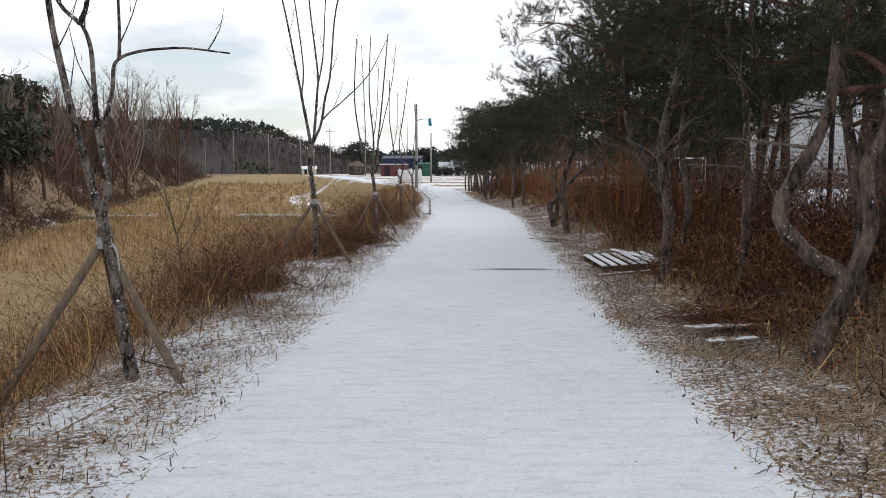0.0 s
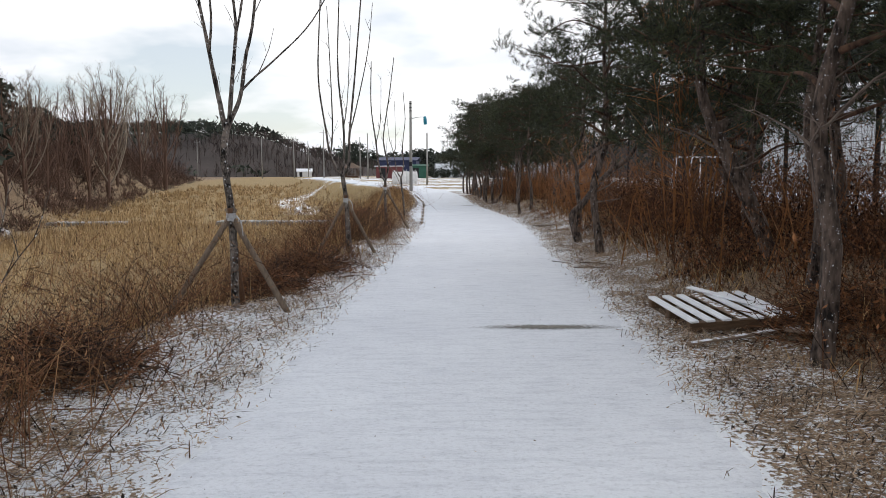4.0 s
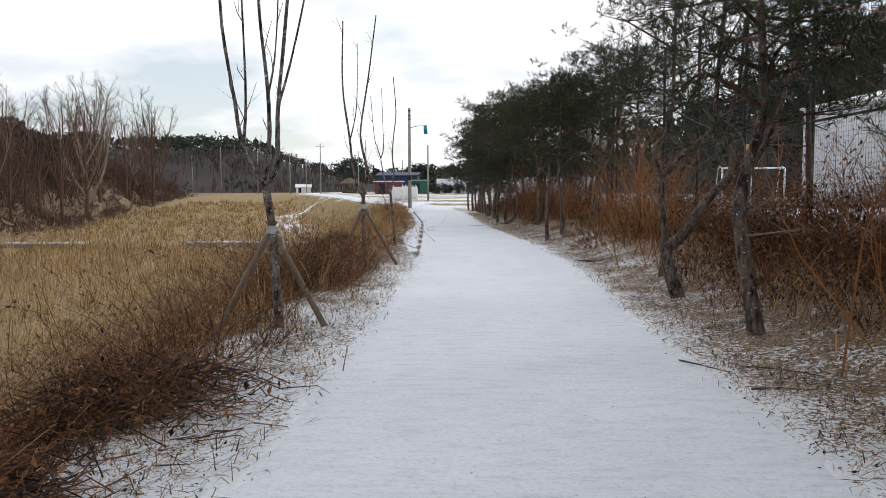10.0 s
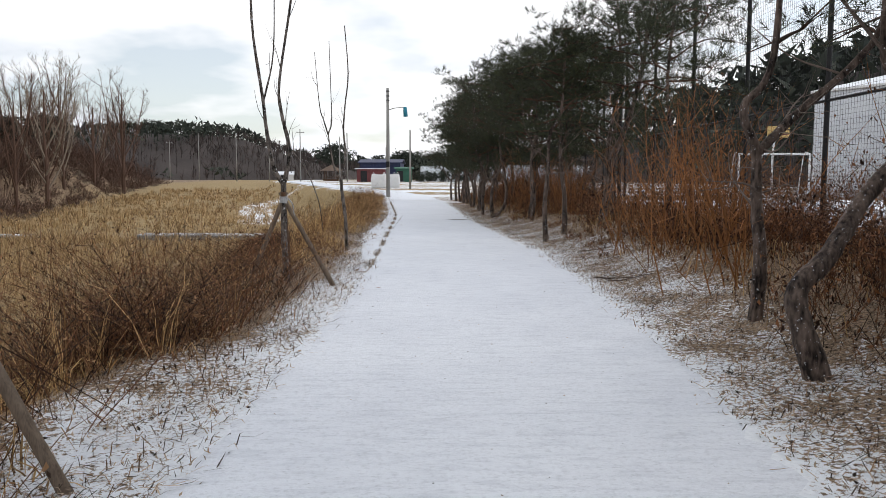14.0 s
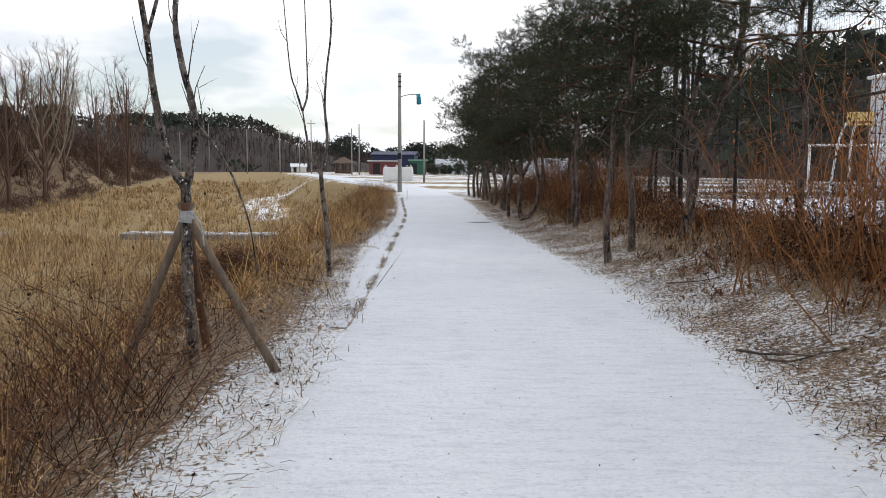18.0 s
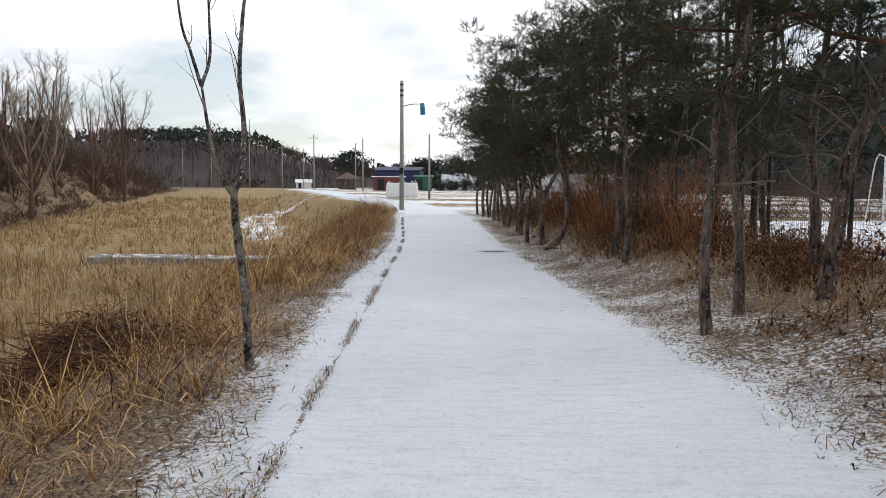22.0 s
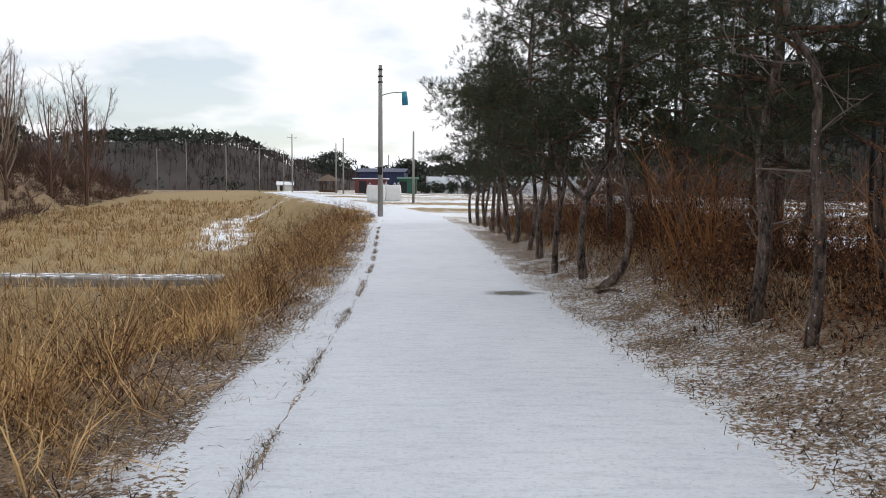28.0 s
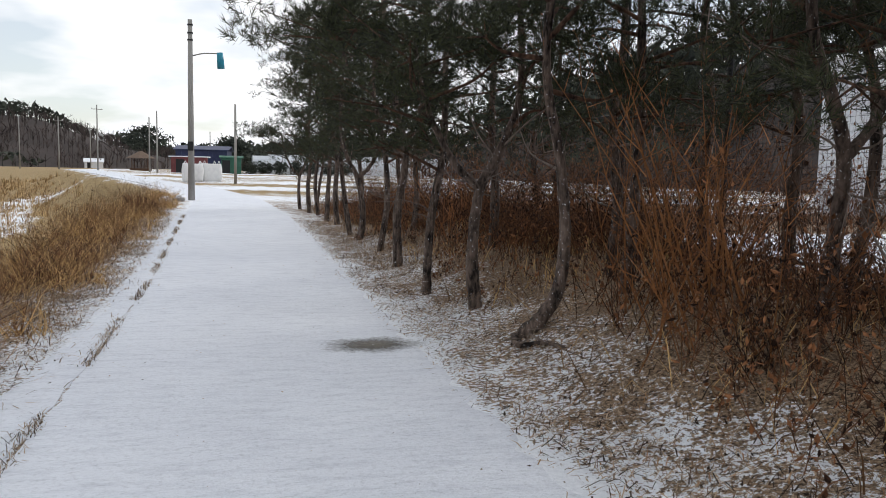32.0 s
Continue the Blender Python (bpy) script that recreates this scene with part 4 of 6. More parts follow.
make_young(-1.42, 26.42, 0.048, [(0, 0, 0), (-0.03, 0, 0.5), (-0.03, 0, 1.1), (-0.03, 0, 1.3)], [
    ([(-0.03, 0, 1.28), (-0.15, 0, 1.5), (-0.23, 0, 1.93), (-0.28, 0, 2.4), (-0.4, 0, 3.4), (-0.38, 0, 4.6)], 0.034),
    ([(-0.03, 0, 1.28), (0.05, 0, 1.6), (0.03, 0, 1.9), (-0.04, 0, 2.2), (-0.06, 0, 2.6), (0.1, 0, 3.6), (0.25, 0, 4.7)], 0.032),
    ([(0.05, 0, 1.62), (0.08, 0, 1.72), (0.29, -0.05, 1.44), (0.44, -0.08, 1.05), (0.49, -0.08, 0.68)], 0.012),
    ([(-0.27, 0, 2.35), (-0.15, 0.1, 3.0), (-0.12, 0.1, 4.2)], 0.014),
], 4, "bare young tree with a drooping side branch, tied to stakes")
make_young(-1.16, 31.4, 0.04, [(0, 0, 0), (-0.02, 0, 0.6), (-0.08, 0, 1.1), (-0.1, 0, 1.4)], [
    ([(-0.1, 0, 1.38), (-0.22, 0, 1.57), (-0.29, 0, 1.9), (-0.34, 0, 2.25)], 0.026),
    ([(-0.34, 0, 2.23), (-0.42, 0, 2.5), (-0.5, 0, 2.8), (-0.58, 0, 3.8)], 0.016),
    ([(-0.34, 0, 2.23), (-0.27, 0, 2.45), (-0.27, 0, 2.8), (-0.3, 0, 4.0)], 0.016),
    ([(-0.1, 0, 1.38), (-0.04, 0, 1.57), (-0.01, 0, 1.9), (-0.04, 0, 2.3), (-0.01, 0, 2.75), (0.06, 0, 3.4), (0.0, 0, 4.3)], 0.026),
], 5, "thin bare young tree standing without stakes")
make_young(-3.9, 11.4, 0.016, [(0, 0, 0), (0.02, 0, 0.5), (-0.05, 0, 1.1)], [
    ([(-0.05, 0, 1.08), (-0.2, 0, 1.7), (-0.42, 0, 2.5), (-0.5, 0, 3.1)], 0.011),
    ([(-0.05, 0, 1.08), (0.1, 0.1, 1.5), (0.2, 0.1, 1.9)], 0.008),
    ([(-0.03, 0, 0.8), (0.25, 0, 1.2), (0.5, 0, 1.5)], 0.007),
    ([(-0.12, 0, 1.4), (-0.4, 0.1, 1.9), (-0.6, 0.1, 2.1)], 0.007),
], 6, "thin wild sapling growing out of the bank")
make_tripod(-2.53, 5.72, (0, 0, 1.04), [(0.70, -0.25), (-0.05, 0.55), (-0.62, -0.45)], 1, "three weathered stakes bound round a young tree")
make_tripod(-2.2, 13.15, (0, 0, 1.0), [(0.68, -0.2), (-0.02, 0.5), (-0.66, -0.35)], 4, "three weathered stakes bound round a young tree")
make_tripod(-1.74, 19.7, (0, 0, 1.05), [(0.62, -0.05), (-0.04, 0.45), (-0.60, -0.2)], 7, "three weathered stakes bound round a young tree")
make_tripod(-1.45, 26.42, (0, 0, 1.1), [(0.68, -0.05), (-0.02, 0.5), (-0.50, -0.1)], 10, "three weathered stakes bound round a young tree")


# ---- grass, brush and litter ----
def scatter(n, x0, x1, y0, y1, keep, g, power=1.0):
    """Random places on the ground, kept with a probability; power over 1 crowds them towards the start."""
    y = y0 + (y1 - y0) * g.uniform(0, 1, n) ** power
    x = g.uniform(x0, x1, n)
    k = g.uniform(0, 1, n) < keep(x, y)
    x, y = x[k], y[k]
    return np.stack([x, y, land(x, y)], 1)


def wave(x, y, s, seed):
    return 0.5 + 0.25 * (np.sin(x * s * 1.3 + y * s * 0.7 + seed) + np.sin(y * s * 1.1 - x * s * 0.5 + seed * 2.3)) + 0.18 * np.sin(x * s * 3.1 - y * s * 2.3 + seed)


def stuff(name, V, F, mat, label, category):
    return tagged(put(name, V, F, mat), label, category, kind="stuff")


g = np.random.default_rng(31)


def tussocks(C, k, h, w, g2, rad=0.10, out=0.75, wild=0.5, curl=1.0, flat=0.0):
    """Clumps of k long bent blades that fall over from each foot C; h, w: length and blade width of each clump."""
    n = len(C) * k
    az = g2.uniform(0, 2 * np.pi, n)
    f = np.abs(g2.normal(0, 1, n))
    D = np.stack([np.cos(az), np.sin(az), np.zeros(n)], 1)
    P = np.repeat(C, k, 0) + D * (rad * f)[:, None]
    P[:, 2] = land(P[:, 0], P[:, 1]) - 0.02
    hh = np.repeat(h, k) * g2.uniform(0.45, 1.2, n)
    th = np.clip(out * f + g2.normal(0, 0.25, n), 0.02, 1.3)
    sz = az + g2.uniform(0.7, 2.4, n)
    S = np.stack([np.cos(sz), np.sin(sz), np.zeros(n)], 1) * (np.repeat(w, k) * 0.5 * g2.uniform(0.5, 1.4, n))[:, None]
    rows, Q, a2 = [P - S, P + S], P, az
    for i in range(3):
        lean = np.clip(flat + th * (0.5 + 0.6 * i * curl) + g2.normal(0, 0.12, n), 0, 2.3)
        a2 = a2 + g2.normal(0, wild * 0.6, n)
        s, u = np.sin(lean) * hh / 3, np.cos(lean) * hh / 3
        Q = Q + np.stack([np.cos(a2) * s, np.sin(a2) * s, u], 1)
        rows += [Q - S * (0.95 - 0.25 * i), Q + S * (0.95 - 0.25 * i)] if i < 2 else [Q]
    V = np.stack(rows, 1).reshape(-1, 3)
    b = np.arange(n)[:, None] * 7
    return V, np.concatenate([b + [q] for q in ((0, 1, 3), (0, 3, 2), (2, 3, 5), (2, 5, 4), (4, 5, 6))])


def ragged(y):
    """How far the rank growth stands back from the path, or leans out over the verge."""
    return 0.35 * np.sin(y * 0.83) + 0.3 * np.sin(y * 0.31 + 1.2) + 0.15 * np.sin(y * 2.3)


def clear(x, y):
    """Nothing tall grows on the path or on the strip beside it."""
    return step(0.55, 0.85, left_edge(y) - x + 0.2 * step(42, 47, y))


# dry grass on the bank and verge
C = scatter(5600, -7.0, 0, -2, 76, lambda x, y: clear(x, y) * np.interp(left_edge(y) - x + ragged(y), [0.5, 1.0, 1.6, 2.4, 4, 6.5], [0.03, 0.25, 0.65, 1.0, 1.0, 0.6]) * np.clip(wave(x, y, 1.1, 1) * 1.6 - 0.1, 0.08, 1), g, 1.2)
u = left_edge(C[:, 1]) - C[:, 0]
stuff("dry_grass", *tussocks(C, 24, np.interp(u, [0.5, 1.2, 2.2, 4], [0.20, 0.34, 0.56, 0.78]) * np.interp(C[:, 1], [25, 32, 36], [1, 0.8, 1.15]) * g.uniform(0.6, 1.2, len(C)), g.uniform(0.004, 0.010, len(C)), g, 0.16, 0.8, 1.4, 1.3, 0.25), STRAW, "tangled dry straw-coloured grass on the bank", "dry grass")
C = scatter(3600, -6.0, 0, 27, 78, lambda x, y: clear(x, y) * np.interp(left_edge(y) - x + 0.5 * ragged(y) + 0.35 * step(40, 48, y), [0.45, 0.8, 1.25, 3.2, 4.6], [0.0, 0.4, 1.0, 0.9, 0.2]) * np.clip(wave(x, y, 1.6, 2) * 2.2 - 0.5, 0.06, 1) * (1 - 0.8 * (1 - step(33, 35.5, y)) * step(1.4, 2.0, left_edge(y) - x)), g, 1.1)
stuff("rank_reeds", *tussocks(C, 32, g.uniform(0.55, 1.15, len(C)) * np.interp(C[:, 1], [28, 36], [0.6, 1]) * np.interp(left_edge(C[:, 1]) - C[:, 0], [0.7, 1.5], [0.5, 1]), g.uniform(0.004, 0.010, len(C)), g, 0.24, 1.0, 2.6, 1.5, 0.42), REED, "rank orange-tan reeds fallen over on the bank", "reeds")
C = scatter(4600, -3.4, 0, 27, 70, lambda x, y: step(0.4, 0.7, left_edge(y) - x) * np.interp(left_edge(y) - x, [1.3, 2.2], [1, 0.2]) * np.clip(wave(x, y, 1.9, 8) * 2 - 0.4, 0.1, 1), g, 1.1)
stuff("matted_grass", *tussocks(C, 16, g.uniform(0.16, 0.36, len(C)), g.uniform(0.003, 0.007, len(C)), g, 0.12, 1.0, 1.5, 1.0, 0.95), LITTER, "flattened grey-brown grass on the snowy verge", "dry grass")
C = np.concatenate([scatter(2600, 1.6, 5.2, 2, 58, lambda x, y: np.interp(x - right_edge(y), [0.1, 0.4, 1.6, 3], [0, 0.8, 1, 0.3]) * np.clip(wave(x, y, 2.1, 14) * 2 - 0.5, 0.05, 1), g, 1.1), scatter(1500, -3.6, 0, 21.5, 33, lambda x, y: np.interp(left_edge(y) - x, [0.4, 0.8, 2.0, 2.8], [0, 0.9, 1, 0.2]), g), scatter(1700, -4.0, 0, 0, 28, lambda x, y: np.interp(left_edge(y) - x, [0.1, 0.4, 1.6, 2.4], [0, 0.8, 1, 0.2]) * np.clip(wave(x, y, 2.1, 15) * 2 - 0.5, 0.05, 1), g)])
stuff("verge_grass", *tussocks(C, 13, g.uniform(0.10, 0.28, len(C)), g.uniform(0.003, 0.007, len(C)), g, 0.12, 1.0, 1.6, 1.0, 0.9), LITTER, "flattened withered grass poking through thin snow", "dry grass")
C = scatter(900, -6.0, 0, 0, 28, lambda x, y: clear(x, y) * np.interp(left_edge(y) - x + ragged(y), [0.9, 1.4, 2.4, 4.6], [0.0, 0.5, 1.0, 0.2]) * np.clip(wave(x, y, 1.3, 6) * 2.0 - 0.6, 0.02, 1), g)
stuff("rank_straw", *tussocks(C, 26, g.uniform(0.4, 0.85, len(C)), g.uniform(0.005, 0.010, len(C)), g, 0.16, 1.2, 1.1, 1.3), REED, "matted orange-tan straw on the bank", "reeds")
# meadow
keep = lambda x, y: step(2.4, 4.2, left_edge(y) - x) * (0.5 + 0.5 * wave(x, y, 0.3, 4)) * (x > foot(y) - 1) * (1 - 0.75 * ((y > 58.8) & (y < 62.0) & (((x > -28.6) & (x < -22.6)) | ((x > -16.3) & (x < -7.5)))))
C = np.concatenate([scatter(7600, -45, -3.5, 2, 150, keep, g, 1.3), scatter(2600, -24, -3.5, 26, 60, keep, g)])
d = np.hypot(C[:, 0], C[:, 1] - 18)
stuff("meadow_grass", *tussocks(C, 14, g.uniform(0.4, 0.95, len(C)), 0.0055 + d * 0.0005, g, 0.34, 0.85, 1.2, 1.3, 0.1), MEADOW, "tall pale tan meadow grass gone dry", "meadow grass")
C = scatter(1500, -30, -4.5, 4, 110, lambda x, y: np.clip(wave(x, y, 0.5, 11) * 2.4 - 1.3, 0, 0.9) * step(3.2, 5.0, left_edge(y) - x) * (x > foot(y)), g, 1.2)
stuff("meadow_weeds", *tussocks(C, 12, g.uniform(0.4, 1.0, len(C)), 0.012 + 0 * C[:, 0], g, 0.25, 0.5), DEADLEAF, "brown dead weeds among the meadow grass", "weeds")


def brush(P, hgt, g, twigs, spread, r):
    """Bent stems with side twigs."""
    n = len(P)
    D = np.clip(g.normal(size=(n, 3)), -1.5, 1.5) * spread * [[1, 1, 0]]
    Q = P + D * hgt[:, None] * 0.4 + np.stack([0 * hgt, 0 * hgt, hgt * 0.55], 1)
    R = P + D * hgt[:, None] * 1.15 + np.stack([0 * hgt, 0 * hgt, hgt], 1)
    out = [canes(P, Q, R, r)]
    tips = [R]
    for k in range(twigs):
        s = g.uniform(0.1, 0.95, (n, 1))
        o = np.where(s < 0.5, P + (Q - P) * s * 2, Q + (R - Q) * (s * 2 - 1))
        e = o + np.clip(g.normal(size=(n, 3)), -1.8, 1.8) * hgt[:, None] * 0.22 + np.stack([0 * hgt, 0 * hgt, hgt * 0.14], 1)
        out.append(spikes(o, e, np.asarray(r) * 0.6))
        tips.append((o + e) / 2)
        tips.append(e)
    V, F = join(out)
    return V, F, np.concatenate(tips)


def clumped(C, k, rad, g2):
    P = np.repeat(C, k, 0) + np.clip(g2.normal(0, 1, (len(C) * k, 3)), -2, 2) * rad
    P[:, 2] = land(P[:, 0], P[:, 1]) - 0.02
    return P


# russet shrubs on the bank
C = []
for y0, y1, dy, u0, u1 in ((-0.5, 28.5, 0.34, 1.0, 2.3), (1, 28.5, 0.22, 2.2, 4.2), (20.5, 24.3, 0.12, 1.7, 4.4), (29, 40, 0.8, 1.1, 2.4), (40, 62, 0.45, 0.9, 2.2), (20.5, 23.8, 0.2, 1.4, 2.4), (44, 78, 1.3, 1.6, 2.8), (52, 84, 0.45, 2.0, 3.4)):
    for y in np.arange(y0, y1, dy):
        if g.uniform() < 0.85 and math.sin(y * 1.7) + math.sin(y * 0.53 + 1) + math.sin(y * 3.1 + u0) > -0.9:
            C.append((left_edge(y) - max(0.95, g.uniform(u0, u1) - ragged(y)), y + g.normal(0, 0.15), 0))
C = np.array(C)
P = clumped(C, 28, 0.27, g)
hh = np.repeat(g.uniform(0.4, 1.15, len(C)) * np.clip(wave(C[:, 0], C[:, 1], 2.1, 7) * 2.2 - 0.15, 0.3, 1.55) * np.interp(C[:, 1], [18, 22, 25, 26.5], [1.05, 1.3, 1.3, 0.7]), 28) * g.uniform(0.4, 1.1, len(P))
hh = np.minimum(hh, 1.05)
V, F, tips = brush(P, hh, g, 5, 0.85, 0.0036)
stuff("russet_shrubs", V, F, RUSSET, "low russet twiggy shrubs on the bank", "shrubs")
tips = tips[g.uniform(size=len(tips)) < 0.75]
stuff("shrub_leaves", *flakes(tips, g.uniform(0.009, 0.021, len(tips)), g), WEED, "withered brown leaves on the shrubs", "dead leaves")
# tall withered weeds with seed heads on the bank
C = scatter(1300, -8.0, 0, -1, 30, lambda x, y: clear(x, y) * np.interp(left_edge(y) - x + 0.7 * ragged(y), [0.9, 1.4, 2.2, 4.4, 6.6], [0, 0.5, 1.0, 1.0, 0.25]) * np.clip(wave(x, y, 1.4, 21) * 2.2 - 0.5, 0.08, 1) * (1 - 0.85 * step(24.5, 26, y)), g, 1.1)
C = np.concatenate([C, scatter(420, -6.2, 0, 40, 76, lambda x, y: np.interp(left_edge(y) - x, [1.0, 1.6, 3.2, 4.6], [0, 1.0, 1.0, 0.2]) * np.clip(wave(x, y, 1.4, 22) * 2.2 - 0.6, 0.05, 1), g)])
P = clumped(C, 7, 0.16, g)
hh = np.repeat(g.uniform(0.45, 1.1, len(C)), 7) * g.uniform(0.6, 1.15, len(P))
V, F, tips = brush(P, hh, g, 6, 0.36, 0.0042)
stuff("bank_weeds", V, F, WEED, "tall withered brown weeds on the bank", "weeds")
tips = tips[g.uniform(size=len(tips)) < 0.8] + 0
tips = np.repeat(tips, 2, 0) + g.normal(0, 0.018, (len(tips) * 2, 3))
stuff("weed_heads", *flakes(tips, g.uniform(0.005, 0.013, len(tips)), g), WEED, "curled dead leaves and seed heads of the weeds", "dead leaves")
# undergrowth among the pines
def scrub_height(y):
    return np.interp(y, [3, 9, 14, 22, 26, 31, 32.5, 36.5, 38, 72], [1.1, 0.95, 1.25, 1.2, 1.05, 0.95, 0.55, 0.5, 0.95, 1.0])


keep = lambda x, y: np.interp(x - right_edge(y), [1.0, 1.5, 2.1, 4.2, 5.0], [0, 0.4, 1, 1, 0.7]) * np.clip(wave(x, y, 0.9, 3) * 1.8 - 0.1, 0.15, 1) * (1 - step(66, 68, y))
C = scatter(3000, 2.3, 6.4, 4, 70, keep, g, 1.15)
P = clumped(C, 11, 0.24, g)
hh = np.repeat(g.uniform(0.45, 1.1, len(C)) * scrub_height(C[:, 1]) * np.clip(wave(C[:, 0], C[:, 1], 1.9, 12) * 1.5, 0.45, 1.2) * np.interp(C[:, 0] - right_edge(C[:, 1]), [0.9, 1.8, 3], [0.45, 0.9, 1.1]), 11) * g.uniform(0.5, 1.1, len(P))
V, F, tips = brush(P, hh, g, 4, 0.62, 0.0040)
stuff("undergrowth", V, F, RUSSET, "tangled russet undergrowth among the pines", "undergrowth")
tips = tips[g.uniform(size=len(tips)) < 0.75]
stuff("undergrowth_leaves", *flakes(tips, g.uniform(0.014, 0.036, len(tips)), g), DEADLEAF, "withered rust-brown leaves in the undergrowth", "dead leaves")
keep = lambda x, y: np.interp(x - right_edge(y), [0.7, 1.3, 2.4, 4.2], [0, 0.35, 1, 0.8]) * np.clip(wave(x, y, 1.3, 9) * 1.6 - 0.3, 0.02, 1) * (1 - step(68, 71, y))
P = scatter(28000, 2.3, 6.6, 3, 71, keep, g)
stuff("undergrowth_grass", *blades(P, g.uniform(0.15, 0.5, len(P)), g.uniform(0.005, 0.010, len(P)), np.abs(g.normal(0.8, 0.35, len(P))), g=g), STRAW, "dry tawny grass under the pines", "dry grass")


def cane_clump(x, y, n, hgt, seed, label, lean=(0, 0), spread=0.36, thick=1.0, side=5, reach=0.22):
    g2 = np.random.default_rng(seed)
    P = np.stack([x + g2.normal(0, 0.22, n), y + g2.normal(0, 0.22, n), np.zeros(n)], 1)
    P[:, 2] = land(P[:, 0], P[:, 1]) - 0.03
    H = hgt * g2.uniform(0.5, 1.05, n)
    D = np.clip(g2.normal(size=(n, 2)), -1.5, 1.5) * spread + np.array(lean)
    Q = P + np.stack([D[:, 0] * H * 0.45, D[:, 1] * H * 0.45, H * 0.5], 1) + g2.normal(0, 0.09, (n, 3))
    R = P + np.stack([D[:, 0] * H, D[:, 1] * H, H], 1)
    root = new("cane_shrub")
    rad = g2.uniform(0.005, 0.013, n) * thick
    tips = []
    for i in range(n):
        s = g2.uniform(0.3, 0.95, (side, 1))
        o = np.where(s < 0.5, P[i] + (Q[i] - P[i]) * s * 2, Q[i] + (R[i] - Q[i]) * (s * 2 - 1))
        e = o + np.stack([g2.normal(0, reach, side), g2.normal(0, reach, side), g2.uniform(0.1, 0.5, side) * reach / 0.22], 1)
        tips.append(e)
        put("cane", *join([canes(P[i:i + 1], Q[i:i + 1], R[i:i + 1], rad[i]), spikes(o, e, 0.005 * thick)]), ORANGE, root)
    q = np.concatenate(tips + tips)
    q = q + g2.normal(0, 0.07, q.shape)
    tagged(put("dead_leaves", *flakes(q, g2.uniform(0.012, 0.03, len(q)), g2), DEADLEAF, root), "withered leaves on the canes", kind="stuff")
    return tagged(root, label, "shrub", "orange cane shrubs")


for x, y, n, hgt, sd in ((3.6, 17.3, 9, 2.2, 2), (4.3, 26.2, 24, 2.5, 3), (4.6, 28.2, 26, 2.6, 4), (5.0, 29.8, 20, 2.7, 5), (4.4, 30.6, 16, 2.2, 25), (4.9, 20.3, 14, 2.5, 20), (5.3, 17.5, 12, 2.6, 21), (3.8, 25.0, 14, 1.9, 6), (4.0, 27.3, 18, 2.0, 17), (3.85, 29.2, 12, 1.7, 18), (5.3, 23.4, 14, 2.4, 24), (4.4, 37.6, 24, 1.6, 7), (3.85, 42.3, 24, 2.7, 9), (4.2, 43.1, 12, 2.2, 8), (3.7, 41.6, 12, 1.7, 14), (4.6, 38.6, 20, 1.7, 10), (3.9, 50.5, 16, 1.9, 11), (3.7, 54.0, 14, 1.8, 12), (4.1, 13.6, 12, 2.2, 13)):
    cane_clump(x, y, n, hgt, sd, "tall orange-brown cane shrub among the pines")
cane_clump(3.95, 16.8, 11, 4.6, 31, "tall bare orange-brown shrub spreading like a tree", spread=0.13, thick=1.5, side=22, reach=0.42)

# a rank hedge behind the far pines and beyond the court
P = np.concatenate([scatter(3000, 4.6, 6.4, 3, 31, lambda x, y: 0.9 + 0 * x, g), scatter(2300, 4.2, 6.4, 42, 68, lambda x, y: 0.8 + 0 * x, g), scatter(2400, 7, 34, 50.5, 56, lambda x, y: 0.9 + 0 * x, g)])
V, F, tips = brush(P, g.uniform(0.4, 1.0, len(P)) * np.interp(P[:, 1], [3, 14, 21, 23, 40, 44, 51], [1.4, 1.4, 1.3, 0.9, 0.9, 1.7, 1.7]) * np.clip(wave(P[:, 0], P[:, 1], 1.5, 5) * 1.7, 0.4, 1.3), g, 5, 0.7, 0.005)
stuff("rank_hedge", V, F, RUSSET, "rank brown hedge round the sports court", "hedge")
tips = tips[g.uniform(size=len(tips)) < 0.9]
stuff("hedge_leaves", *flakes(tips, g.uniform(0.012, 0.028, len(tips)), g), DEADLEAF, "withered leaves hanging in the hedge", "dead leaves")

# fallen leaves, needles and straws on both verges
def verge_spots(n, side, far, g2, power=1.15):
    """Random places on one verge, thickest near the path; a few stray over its edge."""
    y = 60 * g2.uniform(0, 1, n) ** power
    d = np.abs(g2.normal(0, 0.55 * far, n)) + g2.uniform(-0.16, 0.35 * far, n)
    x = right_edge(y) + d if side > 0 else left_edge(y) - d
    k = g2.uniform(size=n) < np.where(d < 0.02, 0.4, 1) * (0.45 + 0.55 * np.clip(wave(x, y, 3.1, 4) * 1.6 - 0.2, 0, 1))
    if side < 0:
        k &= ~((y > 29.5) & (d < np.interp(y, [29, 33, 36, 38.5, 41.5, 46, 62], [0.2, 0.5, 0.68, 0.6, 0.42, 0.36, 0.28])) & (g2.uniform(size=n) > 0.08))
    x, y = x[k], y[k]
    return np.stack([x, y, land(x, y)], 1)


